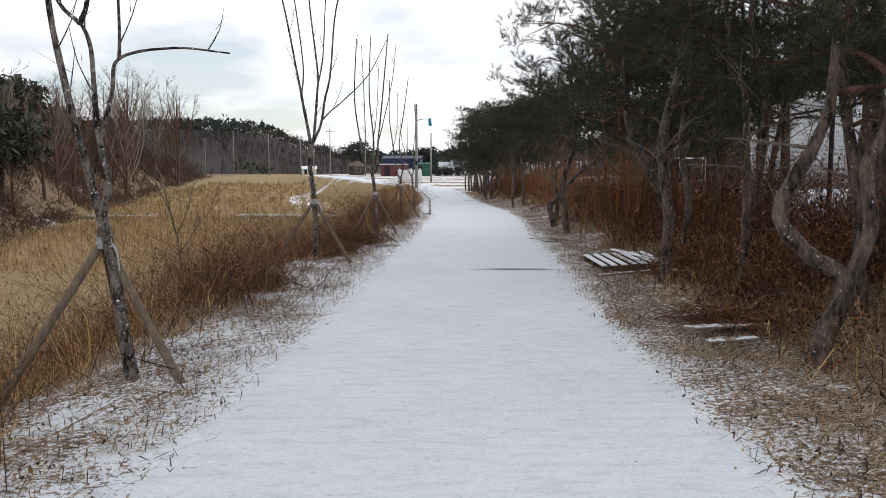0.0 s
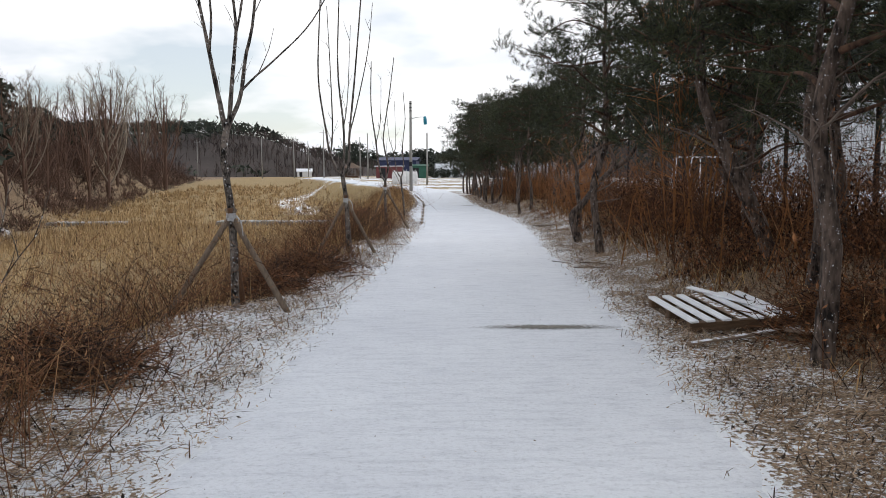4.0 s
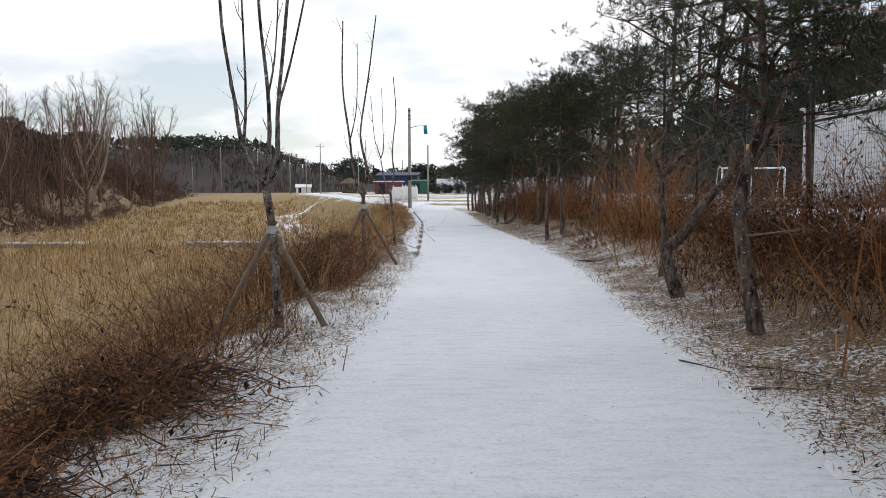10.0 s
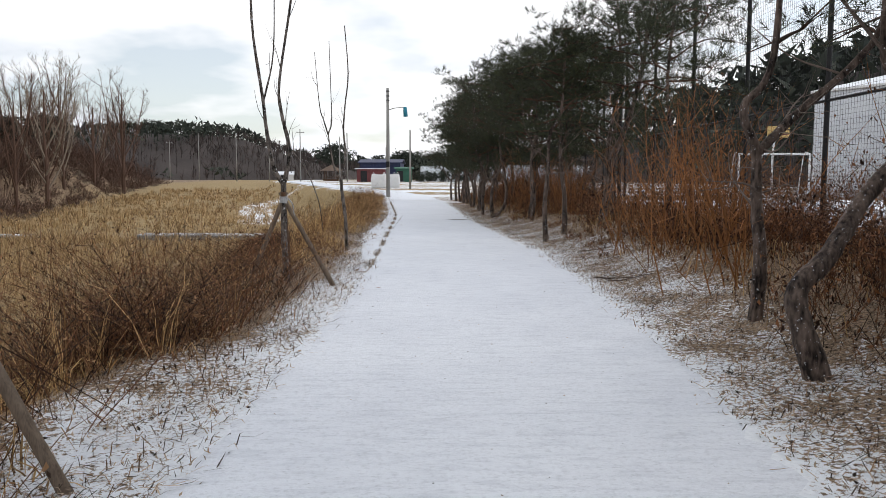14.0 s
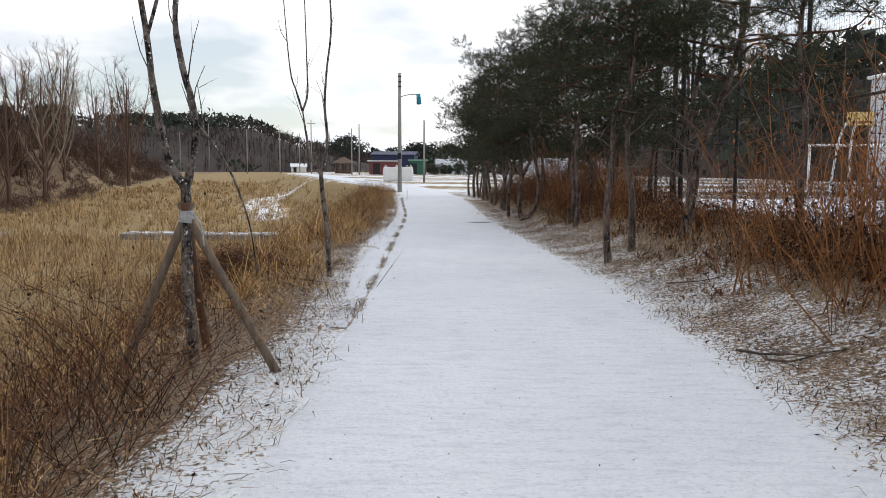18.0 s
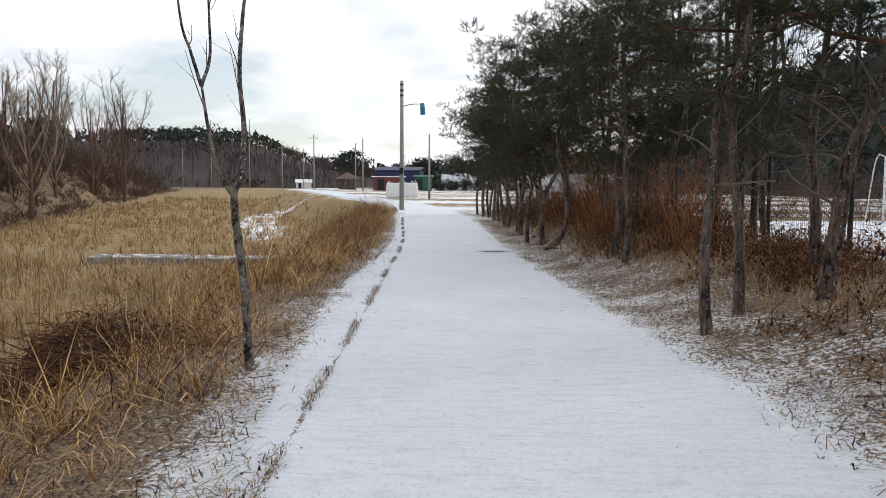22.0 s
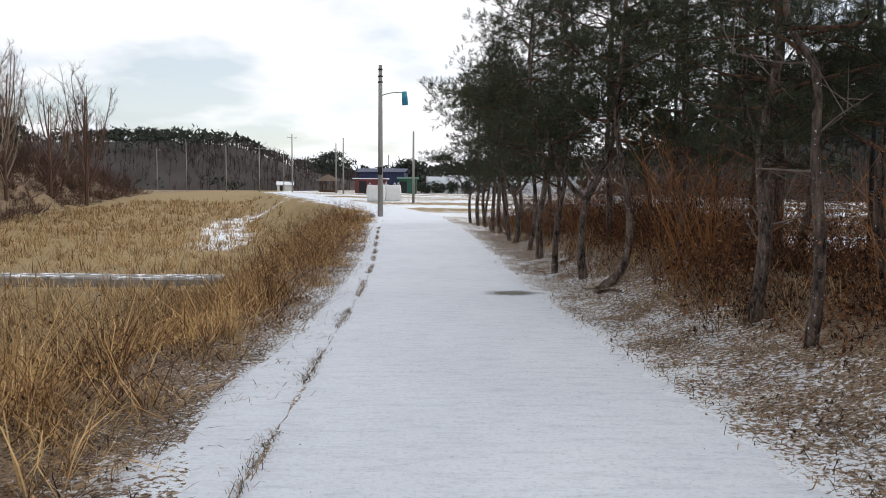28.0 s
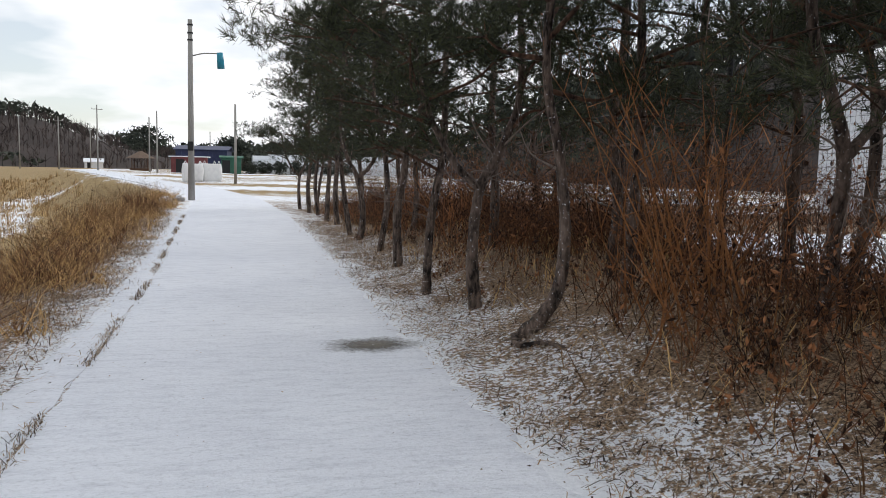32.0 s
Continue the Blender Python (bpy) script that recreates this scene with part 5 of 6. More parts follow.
def straws(P, g2, l0, l1, w0, w1):
    n = len(P)
    az, ln, w = g2.normal(0.2, 1.0, n), g2.uniform(l0, l1, n), g2.uniform(w0, w1, n)
    U = np.stack([np.cos(az), np.sin(az), 0 * az], 1)
    S = np.stack([-np.sin(az), np.cos(az), 0 * az], 1) * w[:, None]
    A = P + [[0, 0, 0.008]] + np.stack([0 * az, 0 * az, g2.uniform(0, 0.03, n)], 1)
    M = A + U * (ln * 0.55)[:, None] + S * g2.normal(0, 3, (n, 1)) + np.stack([0 * az, 0 * az, np.abs(g2.normal(0.004, 0.014, n))], 1)
    E = A + U * ln[:, None] + np.stack([0 * az, 0 * az, np.abs(g2.normal(0, 0.02, n))], 1)
    return np.stack([A - S, A + S, M + S, M - S, E], 1).reshape(-1, 3), np.concatenate([np.arange(n)[:, None] * 5 + [q] for q in ((0, 1, 2), (0, 2, 3), (3, 2, 4))])


P = np.concatenate([verge_spots(30000, 1, 1.8, g), verge_spots(15000, -1, 1.6, g)])
P[:, 2] += 0.010
stuff("fallen_leaves", *flakes(P, g.uniform(0.007, 0.022, len(P)), g, 0.5), LITTER, "fallen leaves lying on thin snow", "leaf litter")
stuff("fallen_straws", *straws(np.concatenate([verge_spots(54000, 1, 1.7, g), verge_spots(50000, -1, 1.6, g)]), g, 0.03, 0.16, 0.0014, 0.0044), LITTER, "broken straws and twigs lying on thin snow", "straw litter")
stuff("fallen_needles", *straws(np.concatenate([verge_spots(30000, 1, 1.9, g), verge_spots(3000, -1, 1.5, g)]), g, 0.03, 0.11, 0.0012, 0.003), NEEDLEMAT, "brown pine needles strewn on thin snow", "needle litter")
P = np.concatenate([verge_spots(9000, 1, 1.6, g), verge_spots(15000, -1, 1.5, g)])
stuff("grass_stubble", *blades(P, g.uniform(0.03, 0.12, len(P)), g.uniform(0.003, 0.008, len(P)), np.abs(g.normal(0.8, 0.4, len(P))), g=g), WEED, "short brown grass stubble poking through thin snow", "dry grass")
# tufts in the crack beside the path
y = g.uniform(28, 62, 5200)
y = y[wave(y * 0.3, y, 2.3, 5) > 0.42]
x = left_edge(y) - 0.05 + g.normal(0, 0.03, len(y))
P = np.stack([x, y, land(x, y)], 1)
stuff("crack_grass", *blades(P, g.uniform(0.02, 0.08, len(P)), g.uniform(0.003, 0.007, len(P)), np.abs(g.normal(0.9, 0.4, len(P))), g=g), LITTER, "withered grass growing in the crack by the path", "dry grass")
# specks on the path
P = scatter(1500, -1.6, 2.8, 0, 66, lambda x, y: ((x > left_edge(y)) & (x < right_edge(y))) * 1.0, g, 1.1)
P[:, 2] = 0.009 + np.interp(P[:, 1], [45, 73], [0, 0.16])
stuff("path_specks", *flakes(P, g.uniform(0.003, 0.011, len(P)), g, 0.2), LITTER, "bits of leaf blown onto the snowy path", "leaf litter")


# ---- things beside the path ----
def make_pallet():
    root = new("pallet")
    for i in range(7):
        x = -0.55 + i * 0.183
        part("top_board", bevel_box(x - 0.048, -0.6, 0.11, x + 0.048, 0.6, 0.132, 0.004), SNOWTOP if i != 3 else BOARDWOOD, root, "snow-covered board")
    for y in (-0.54, 0, 0.54):
        part("bearer", bevel_box(-0.6, y - 0.045, 0.022, 0.6, y + 0.045, 0.108, 0.006), PALLET, root)
    for x in (-0.5, 0, 0.5):
        part("bottom_board", bevel_box(x - 0.05, -0.6, 0, x + 0.05, 0.6, 0.02, 0.004), PALLET, root)
    part("loose_board", bevel_box(-0.05, -0.8, 0.136, 0.05, 0.8, 0.156, 0.004), SNOWTOP, root, "snow-covered board lying aslant").matrix_basis = pose(0.30, 0.1, 0, 0, 0, 17)
    root.matrix_basis = pose(2.95, 12.5, float(land(2.95, 12.5)) + 0.02, 2, -3, 3) @ Matrix.Diagonal((0.86, 1.05, 1, 1))
    return tagged(root, "dark wooden pallet with snow on its boards", "pallet")


make_pallet()


def make_board(x, y, turn, ln, w, label, tilt=0):
    ob = part("board", bevel_box(-ln / 2, -w / 2, 0, ln / 2, w / 2, 0.03, 0.006), BOARDWOOD)
    ob.matrix_basis = pose(x, y, float(land(x, y)) + 0.045, 0, tilt, turn)
    return tagged(ob, label, "board", "old boards on the verge")


make_board(2.72, 7.25, 21, 0.98, 0.12, "weathered board dusted with snow on the litter", 2)
make_board(2.80, 7.92, 25, 0.75, 0.07, "narrow weathered lath half buried in litter", -2)
make_board(2.60, 6.78, 15, 0.50, 0.08, "short rotten board dusted with snow", -1)
make_board(2.95, 11.55, 25.8, 1.58, 0.05, "long narrow snow-dusted lath beside the pallet", -1)
make_board(3.42, 11.45, -35, 0.42, 0.17, "short broken plank beside the pallet", 2)


def make_branch(x0, y0, x1, y1, r, seed, label, category="fallen branch"):
    """A branch lying on the ground, with a few broken side twigs."""
    g2 = np.random.default_rng(seed)
    P = [np.array([x0 + (x1 - x0) * s + g2.normal(0, 0.03), y0 + (y1 - y0) * s + g2.normal(0, 0.03), 0]) for s in (0, 0.3, 0.6, 1)]
    for p in P:
        p[2] = land(p[0], p[1]) + r * 0.9 + 0.015
    root = new(category.replace(" ", "_"))
    put("stem", *tube(P, r, r * 0.4, 8, 0.12, 4, seed), BARK, root, smooth=True)
    for k in range(4 if r > 0.011 else 0):
        c = P[1 + k % 3]
        put("side_twig", *tube([c, c + g2.normal(0, 0.12, 3) * [1, 1, 0.3] + [0, 0, 0.03], c + g2.normal(0, 0.25, 3) * [1, 1, 0.2] + [0, 0, 0.06]], r * 0.4, 0.002, 5, 0.1, 3), DEADWOOD, root)
    return tagged(root, label, category, "fallen branches")


make_branch(2.79, 27.03, 3.25, 26.69, 0.012, 1, "dark fallen branch on the snowy litter")
make_branch(2.9, 26.75, 3.5, 26.62, 0.010, 2, "dark fallen branch on the snowy litter")
make_branch(1.95, 17.84, 2.35, 17.28, 0.008, 3, "thin bare stick lying at the path's edge")
make_branch(2.25, 16.83, 2.75, 16.82, 0.010, 4, "thin bare stick lying at the path's edge")
make_branch(2.45, 17.57, 2.95, 17.23, 0.008, 5, "thin bare stick lying at the path's edge")
make_branch(2.66, 43.1, 2.86, 42.45, 0.032, 6, "thick rotten log lying in the litter", "fallen log")
make_branch(3.3, 30.6, 3.9, 30.2, 0.010, 8, "dark fallen branch on the snowy litter")


def make_rock(x, y, s, seed, label):
    bm = bmesh.new()
    bmesh.ops.create_icosphere(bm, subdivisions=3, radius=s)
    for v in bm.verts:
        n = noise.noise(v.co * (1.6 / s) + Vector((seed, 0, 0))) * 0.35 + noise.noise(v.co * (5 / s)) * 0.08
        v.co = v.co * (1 + n)
        v.co.z *= 0.75
    ob = part("rock", bm, ROCK)
    ob.matrix_basis = pose(x, y, float(land(x, y)) + s * 0.3)
    return tagged(ob, label, "rock", "rocks by the slope")


make_rock(-25.6, 49.5, 0.55, 1, "pale grey boulder at the slope's foot")
make_rock(-27.0, 51.0, 0.35, 2, "grey boulder at the slope's foot")
make_rock(-24.8, 46.5, 0.3, 3, "grey boulder at the slope's foot")
make_rock(-2.9, 71.6, 0.22, 4, "small grey stone beside the lamp pole")
make_rock(-3.3, 70.6, 0.28, 5, "small grey stone beside the lamp pole")


def make_heap(x, y, rad, hgt, n, seed, label):
    """A heap of cut, matted brush."""
    g2 = np.random.default_rng(seed)
    P = np.stack([x + g2.normal(0, rad * 0.5, n), y + g2.normal(0, rad * 0.5, n), np.zeros(n)], 1)
    q = np.hypot(P[:, 0] - x, P[:, 1] - y) / rad
    P[:, 2] = land(P[:, 0], P[:, 1]) + hgt * np.exp(-q * q * 1.4) * g2.uniform(0.2, 1, n)
    az, ln = g2.uniform(0, 6.28, n), g2.uniform(0.2, 0.6, n)
    D = np.stack([np.cos(az) * ln, np.sin(az) * ln, g2.normal(-0.05, 0.12, n)], 1)
    root = new("brush_heap")
    tagged(put("cut_brush", *canes(P, P + D * 0.5 + g2.normal(0, 0.05, (n, 3)) + [[0, 0, 0.05]], P + D, 0.005), RUSSET, root), "matted cut stems", kind="stuff")
    L = P[: n // 2] + g2.normal(0, 0.1, (n // 2, 3))
    tagged(put("dead_leaves", *flakes(L, g2.uniform(0.015, 0.04, len(L)), g2), DEADLEAF, root), "withered brown leaves", kind="stuff")
    return tagged(root, label, "brush heap", "heaps of cut brush")


make_heap(-3.2, 32.4, 1.2, 0.72, 3000, 1, "matted brown heap of cut brush on the bank")
make_heap(3.75, 11.7, 0.6, 0.28, 900, 6, "matted brown heap of cut brush behind the pallet")
make_heap(2.95, 7.55, 0.5, 0.14, 500, 7, "matted brown brush among the old boards")
make_heap(-2.3, 14.9, 0.6, 0.35, 1100, 2, "matted dark heap of cut brush on the verge")
make_heap(-2.9, 10.4, 0.7, 0.4, 1100, 3, "matted dark heap of cut brush on the verge")
make_heap(-2.3, 16.6, 0.95, 0.36, 2000, 4, "matted dark heap of cut brush on the verge")
make_heap(-2.25, 22.9, 0.6, 0.35, 1100, 5, "matted dark heap of cut brush on the verge")


# ---- fence, court, goal, basketball stand, hall ----
def make_fence():
    root = tagged(new("court_fence"), "tall black wire-mesh fence of the sports court", "fence", kind="structure")
    y0, y1, z0, z1 = 4.0, 52.0, COURT_Z, 5.45
    for y in np.arange(y0, y1 + 0.1, 3.0):
        put("fence_post", *tube([(FENCE_X, y, -0.1), (FENCE_X, y, z1 + 0.05)], 0.04, 0.04, 10, 0, 0), BLACKSTEEL, root)
    for y in (40.7, 41.4):
        put("gate_post", *tube([(FENCE_X, y, -0.1), (FENCE_X, y, z1 + 0.05)], 0.065, 0.065, 12, 0, 0), BLACKSTEEL, root, "thick black gate post")
    put("gate_bar", *tube([(FENCE_X, 40.7, z0 + 1.1), (FENCE_X, 41.4, z0 + 1.1)], 0.03, 0.03, 8, 0, 0), BLACKSTEEL, root)
    for z in (z0 + 0.1, 2.6, z1):
        put("fence_rail", *tube([(FENCE_X, y0, z), (FENCE_X, y1, z)], 0.022, 0.022, 8, 0, 0), BLACKSTEEL, root)
    ys, zs = np.arange(y0, y1, 0.075), np.arange(z0 + 0.05, z1, 0.075)
    a = np.stack([np.full_like(ys, FENCE_X), ys, np.full_like(ys, z0)], 1)
    b = np.stack([np.full_like(zs, FENCE_X), np.full_like(zs, y0), zs], 1)
    pieces = []
    for P, d in ((a, (0, 0, z1 - z0)), (b, (0, y1 - y0, 0))):
        V, F = canes(P, P + np.array(d) * 0.5, P + np.array(d), 0.0022)
        V = V.reshape(-1, 7, 3)
        V[:, 3:6] = V[:, 0:3] + np.array(d)
        pieces.append((V.reshape(-1, 3), F))
    put("wire_mesh", *join(pieces), BLACKSTEEL, root, "fine black wire mesh")


make_fence()


def make_goal(x, y):
    root = new("football_goal")
    w, h, d, r = 3.0, 2.0, 1.0, 0.045
    for s in (0, w):
        put("goal_post", *tube([(s, 0, 0), (s, 0, h)], r, r, 10, 0, 0), WHITESTEEL, root, smooth=True)
        put("side_bar", *tube([(s, 0, h), (s, 0.55, h - 0.05), (s, d, 0.05)], 0.022, 0.022, 8, 0, 3), WHITESTEEL, root, smooth=True)
        put("ground_bar", *tube([(s, 0, 0.04), (s, d, 0.04)], 0.022, 0.022, 8, 0, 0), WHITESTEEL, root)
    put("crossbar", *tube([(0, 0, h), (w, 0, h)], r, r, 10, 0, 0), WHITESTEEL, root, smooth=True)
    put("back_bar", *tube([(0, d, 0.04), (w, d, 0.04)], 0.022, 0.022, 8, 0, 0), WHITESTEEL, root)
    g2 = np.linspace(0, w, 26)
    a = np.stack([g2, np.full(26, 0.5), np.full(26, h - 0.05)], 1)
    b = np.stack([g2, np.full(26, d), np.full(26, 0.05)], 1)
    zz = np.linspace(0.05, h - 0.05, 17)
    yy = np.interp(zz, [0.05, h - 0.05], [d, 0.5])
    c = np.stack([np.zeros(17), yy, zz], 1)
    put("net", *join([spikes(a, b, 0.006), spikes(c, c + [[w, 0, 0]], 0.006)]), BLACKSTEEL, root, "dark sagging net")
    root.matrix_basis = pose(x, y, COURT_Z)
    return tagged(root, "white futsal goal with a dark net on the snowy court", "goal")


make_goal(13.5, 48.6)


def make_hoop(x, y):
    root = new("basketball_stand")
    for s in (-0.35, 0.35):
        put("leg", *tube([(s, 1.2, 0), (s * 0.6, 0.9, 2.2), (s * 0.4, 0.2, 3.0)], 0.04, 0.04, 8, 0, 4), WHITESTEEL, root, smooth=True)
    board = part("backboard", bevel_box(-0.45, -0.03, 2.6, 0.45, 0.03, 3.05, 0.01), YELLOW, root, "faded yellow backboard")
    part("base", bevel_box(-0.5, 0.9, 0, 0.5, 1.5, 0.15, 0.02), WHITESTEEL, root)
    put("rim", *tube([(0.23 * math.cos(a), -0.27 + 0.23 * math.sin(a), 2.7) for a in np.linspace(0, 2 * math.pi, 15)], 0.012, 0.012, 6, 0, 0), REDMETAL, board, "dull red steel rim")
    root.matrix_basis = pose(x, y, COURT_Z)
    return tagged(root, "basketball stand with a faded yellow backboard", "basketball stand")


make_hoop(14.4, 47.0)


def make_hall():
    """A white metal-clad hall beyond the court; its long side runs away from the path."""
    root = new("sports_hall")
    L0, H, W = 46.0, 7.0, 18.0
    part("core_wall", bevel_box(0.06, -0.0, -0.5, L0 - 0.06, W, H - 0.1, 0.0), PANEL, root)
    panel = None
    for i in range(23):
        for k in range(4):
            if panel is None:
                panel = part("wall_panel", bevel_box(0.01, -0.07, 0.01, L0 / 23 - 0.01, -0.004, H / 4 - 0.012, 0.006), PANEL, root)
                panel.matrix_basis = pose(0, 0, 0)
            else:
                c = panel.copy()
                scene.collection.objects.link(c)
                c.matrix_basis = pose(i * L0 / 23, 0, k * H / 4)
    for k in range(4):
        for i in range(9):
            c = panel.copy()
            scene.collection.objects.link(c)
            c.matrix_basis = pose(-0.0, 2.0 + i * 2.0, k * H / 4, 0, 0, -90)
    part("eave", bevel_box(-0.25, -0.25, H, L0 + 0.2, W + 0.2, H + 0.18, 0.02), WHITESTEEL, root)
    bm = bmesh.new()
    v = [bm.verts.new(p) for p in ((-0.2, -0.2, H + 0.18), (L0 + 0.2, -0.2, H + 0.18), (L0 + 0.2, W / 2, H + 2.0), (-0.2, W / 2, H + 2.0), (-0.2, W + 0.2, H + 0.18), (L0 + 0.2, W + 0.2, H + 0.18))]
    for f in ((0, 1, 2, 3), (3, 2, 5, 4), (0, 3, 4), (1, 5, 2), (0, 4, 5, 1)):
        bm.faces.new([v[i] for i in f])
    part("roof", bm, SNOWTOP, root, "low roof under snow")
    root.matrix_basis = pose(27.3, 69.9, COURT_Z - 0.1, 0, 0, -64)
    return tagged(root, "large white metal-clad hall beyond the court", "hall")


make_hall()


# ---- poles, lamps, far buildings ----
def make_lamp_pole(x, y, h):
    z = float(land(x, y))
    root = new("street_lamp")
    put("pole", *tube([(0, 0, -0.3), (0, 0, h)], 0.15, 0.095, 14, 0, 0), POLE, root, smooth=True)
    for zz in (h - 0.25, h - 0.9, h - 0.6):
        put("band", *tube([(0, 0, zz), (0, 0, zz + 0.06)], 0.125, 0.125, 14, 0, 0), BLACKSTEEL, root)
    arm = put("bracket_arm", *tube([(0.08, 0, h - 1.55), (0.6, 0, h - 1.42), (1.25, 0, h - 1.4)], 0.03, 0.025, 8, 0, 4), POLE, root)
    put("lamp_head", *tube([(1.25, 0, h - 1.36), (1.27, 0, h - 1.6), (1.30, 0, h - 2.05)], 0.13, 0.16, 14, 0, 0), TEAL, arm, "blue-green hanging lamp housing", smooth=True)
    part("junction_box", bevel_box(-0.12, -0.3, 2.2, 0.12, -0.13, 2.6, 0.015), BLACKSTEEL, root)
    root.matrix_basis = pose(x, y, z)
    return tagged(root, "grey concrete lamp pole with a blue-green lamp", "street lamp")


make_lamp_pole(-2.5, 73.1, 7.9)


def make_pole(x, y, h, label="plain grey utility pole", arm=True):
    root = new("utility_pole")
    put("pole", *tube([(0, 0, -0.3), (0, 0, h)], 0.13, 0.08, 12, 0, 0), POLE, root, smooth=True)
    if arm:
        part("crossarm", bevel_box(-0.8, -0.05, h - 0.7, 0.8, 0.05, h - 0.6, 0.01), POLE, root)
        for s in (-0.7, 0, 0.7):
            put("insulator", *tube([(s, 0, h - 0.6), (s, 0, h - 0.42)], 0.05, 0.03, 8, 0, 0), WHITESTEEL, root)
    root.matrix_basis = pose(x, y, float(land(x, y)), 0, 0, 20)
    return tagged(root, label, "utility pole", "utility poles")


make_pole(-1.6, 104, 6.6, "plain grey utility pole without arms", False)
POLES = [(-24, 165, 10.0), (-13.5, 150, 8.5), (-16.5, 165, 8.5), (-33, 180, 9.0), (-46, 205, 10.5), (-58, 215, 12.0), (-72, 235, 11.0), (-9, 190, 7.5), (-40, 240, 11)]
for i, (x, y, h) in enumerate(POLES):
    make_pole(x, y, h, "slim grey utility pole by the far road", i % 3 == 0)


def make_bag(x, y, s, turn):
    """A stuffed bulk bag."""
    bm = bmesh.new()
    bmesh.ops.create_cube(bm, size=1)
    bmesh.ops.subdivide_edges(bm, edges=bm.edges[:], cuts=5, use_grid_fill=True)
    for v in bm.verts:
        p = v.co.copy()
        k = 1 + 0.16 * math.cos(p.z * 2.4) - 0.12 * (abs(p.x * 2) ** 4 * abs(p.y * 2) ** 4)
        n = noise.noise(p * 3 + Vector((x, y, 0))) * 0.05
        v.co = Vector((p.x * k * (1 + n), p.y * k * (1 + n), (p.z + 0.5) * 1.0 + 0.06 * noise.noise(p * 2)))
    body = part("bag", bm, BAG)
    for f in body.data.polygons:
        f.use_smooth = True
    for a in (-0.38, 0.38):
        for b in (-0.38, 0.38):
            put("loop", *tube([(a - 0.08, b, 0.95), (a, b, 1.14), (a + 0.08, b, 0.95)], 0.018, 0.018, 6, 0, 4), BAG, body)
    body.matrix_basis = pose(x, y, float(land(x, y)) - 0.02, 0, 0, turn) @ Matrix.Scale(s, 4)
    return tagged(body, "stuffed white bulk bag standing on the ground", "bulk bag", "bulk bags")


make_bag(-5.6, 111, 1.65, 5)
make_bag(-4.2, 112.4, 1.75, 20)


def make_shed(name, x, y, turn, w, d, h, wall, roof, label, category, pitch=0.12, doors=1):
    """A plain metal building with ribbed walls, door and overhanging roof."""
    root = new(name)
    part("wall", bevel_box(-w / 2, 0, -0.3, w / 2, d, h, 0.01), wall, root)
    for i in range(int(w / 0.6)):
        xx = -w / 2 + 0.3 + i * 0.6
        part("rib", bevel_box(xx - 0.03, -0.04, 0, xx + 0.03, -0.002, h - 0.05, 0.0), wall, root)
    for k in range(doors):
        xx = -w / 4 + k * w / 2
        part("door", bevel_box(xx - 0.6, -0.07, 0, xx + 0.6, -0.045, 2.05, 0.005), BLACKSTEEL, root)
    bm = bmesh.new()
    o = 0.35
    top = h + pitch * d
    pts = [(-w / 2 - o, -o, h), (w / 2 + o, -o, h), (w / 2 + o, d + o, h), (-w / 2 - o, d + o, h), (-w / 2 - o, d / 2, top), (w / 2 + o, d / 2, top), (-w / 2 - o, -o, h + 0.12), (w / 2 + o, -o, h + 0.12), (w / 2 + o, d + o, h + 0.12), (-w / 2 - o, d + o, h + 0.12), (-w / 2 - o, d / 2, top + 0.12), (w / 2 + o, d / 2, top + 0.12)]
    v = [bm.verts.new(p) for p in pts]
    for f in ((0, 1, 5, 4), (4, 5, 2, 3), (6, 10, 11, 7), (10, 9, 8, 11), (0, 6, 7, 1), (3, 2, 8, 9), (0, 4, 10, 6), (4, 3, 9, 10), (1, 7, 11, 5), (5, 11, 8, 2)):
        bm.faces.new([v[i] for i in f])
    part("roof", bm, roof, root)
    root.matrix_basis = pose(x, y, float(land(x, y)), 0, 0, turn)
    return tagged(root, label, category)


make_shed("warehouse", -9.0, 168, -4, 8.0, 7, 3.6, BLUEROOF, BLUEROOF, "dark blue metal warehouse with a flat gable", "warehouse", 0.1)
make_shed("red_container", -10.2, 160, 0, 5.2, 2.4, 2.4, REDMETAL, SNOWTOP, "dull red container with snow on its roof", "container", 0.02, 1)
make_shed("green_shed", -4.2, 164, 0, 3.0, 3, 2.4, GREENMETAL, GREENMETAL, "small green metal shed", "shed", 0.1)
make_shed("roadside_house", -57, 330, 10, 6, 5, 2.2, WHITESTEEL, SNOWTOP, "white roadside house with a snowy roof", "house", 0.25)
make_shed("roadside_house", -74, 335, 10, 10, 5, 2.0, WHITESTEEL, SNOWTOP, "long white roadside building with a snowy roof", "house", 0.2)


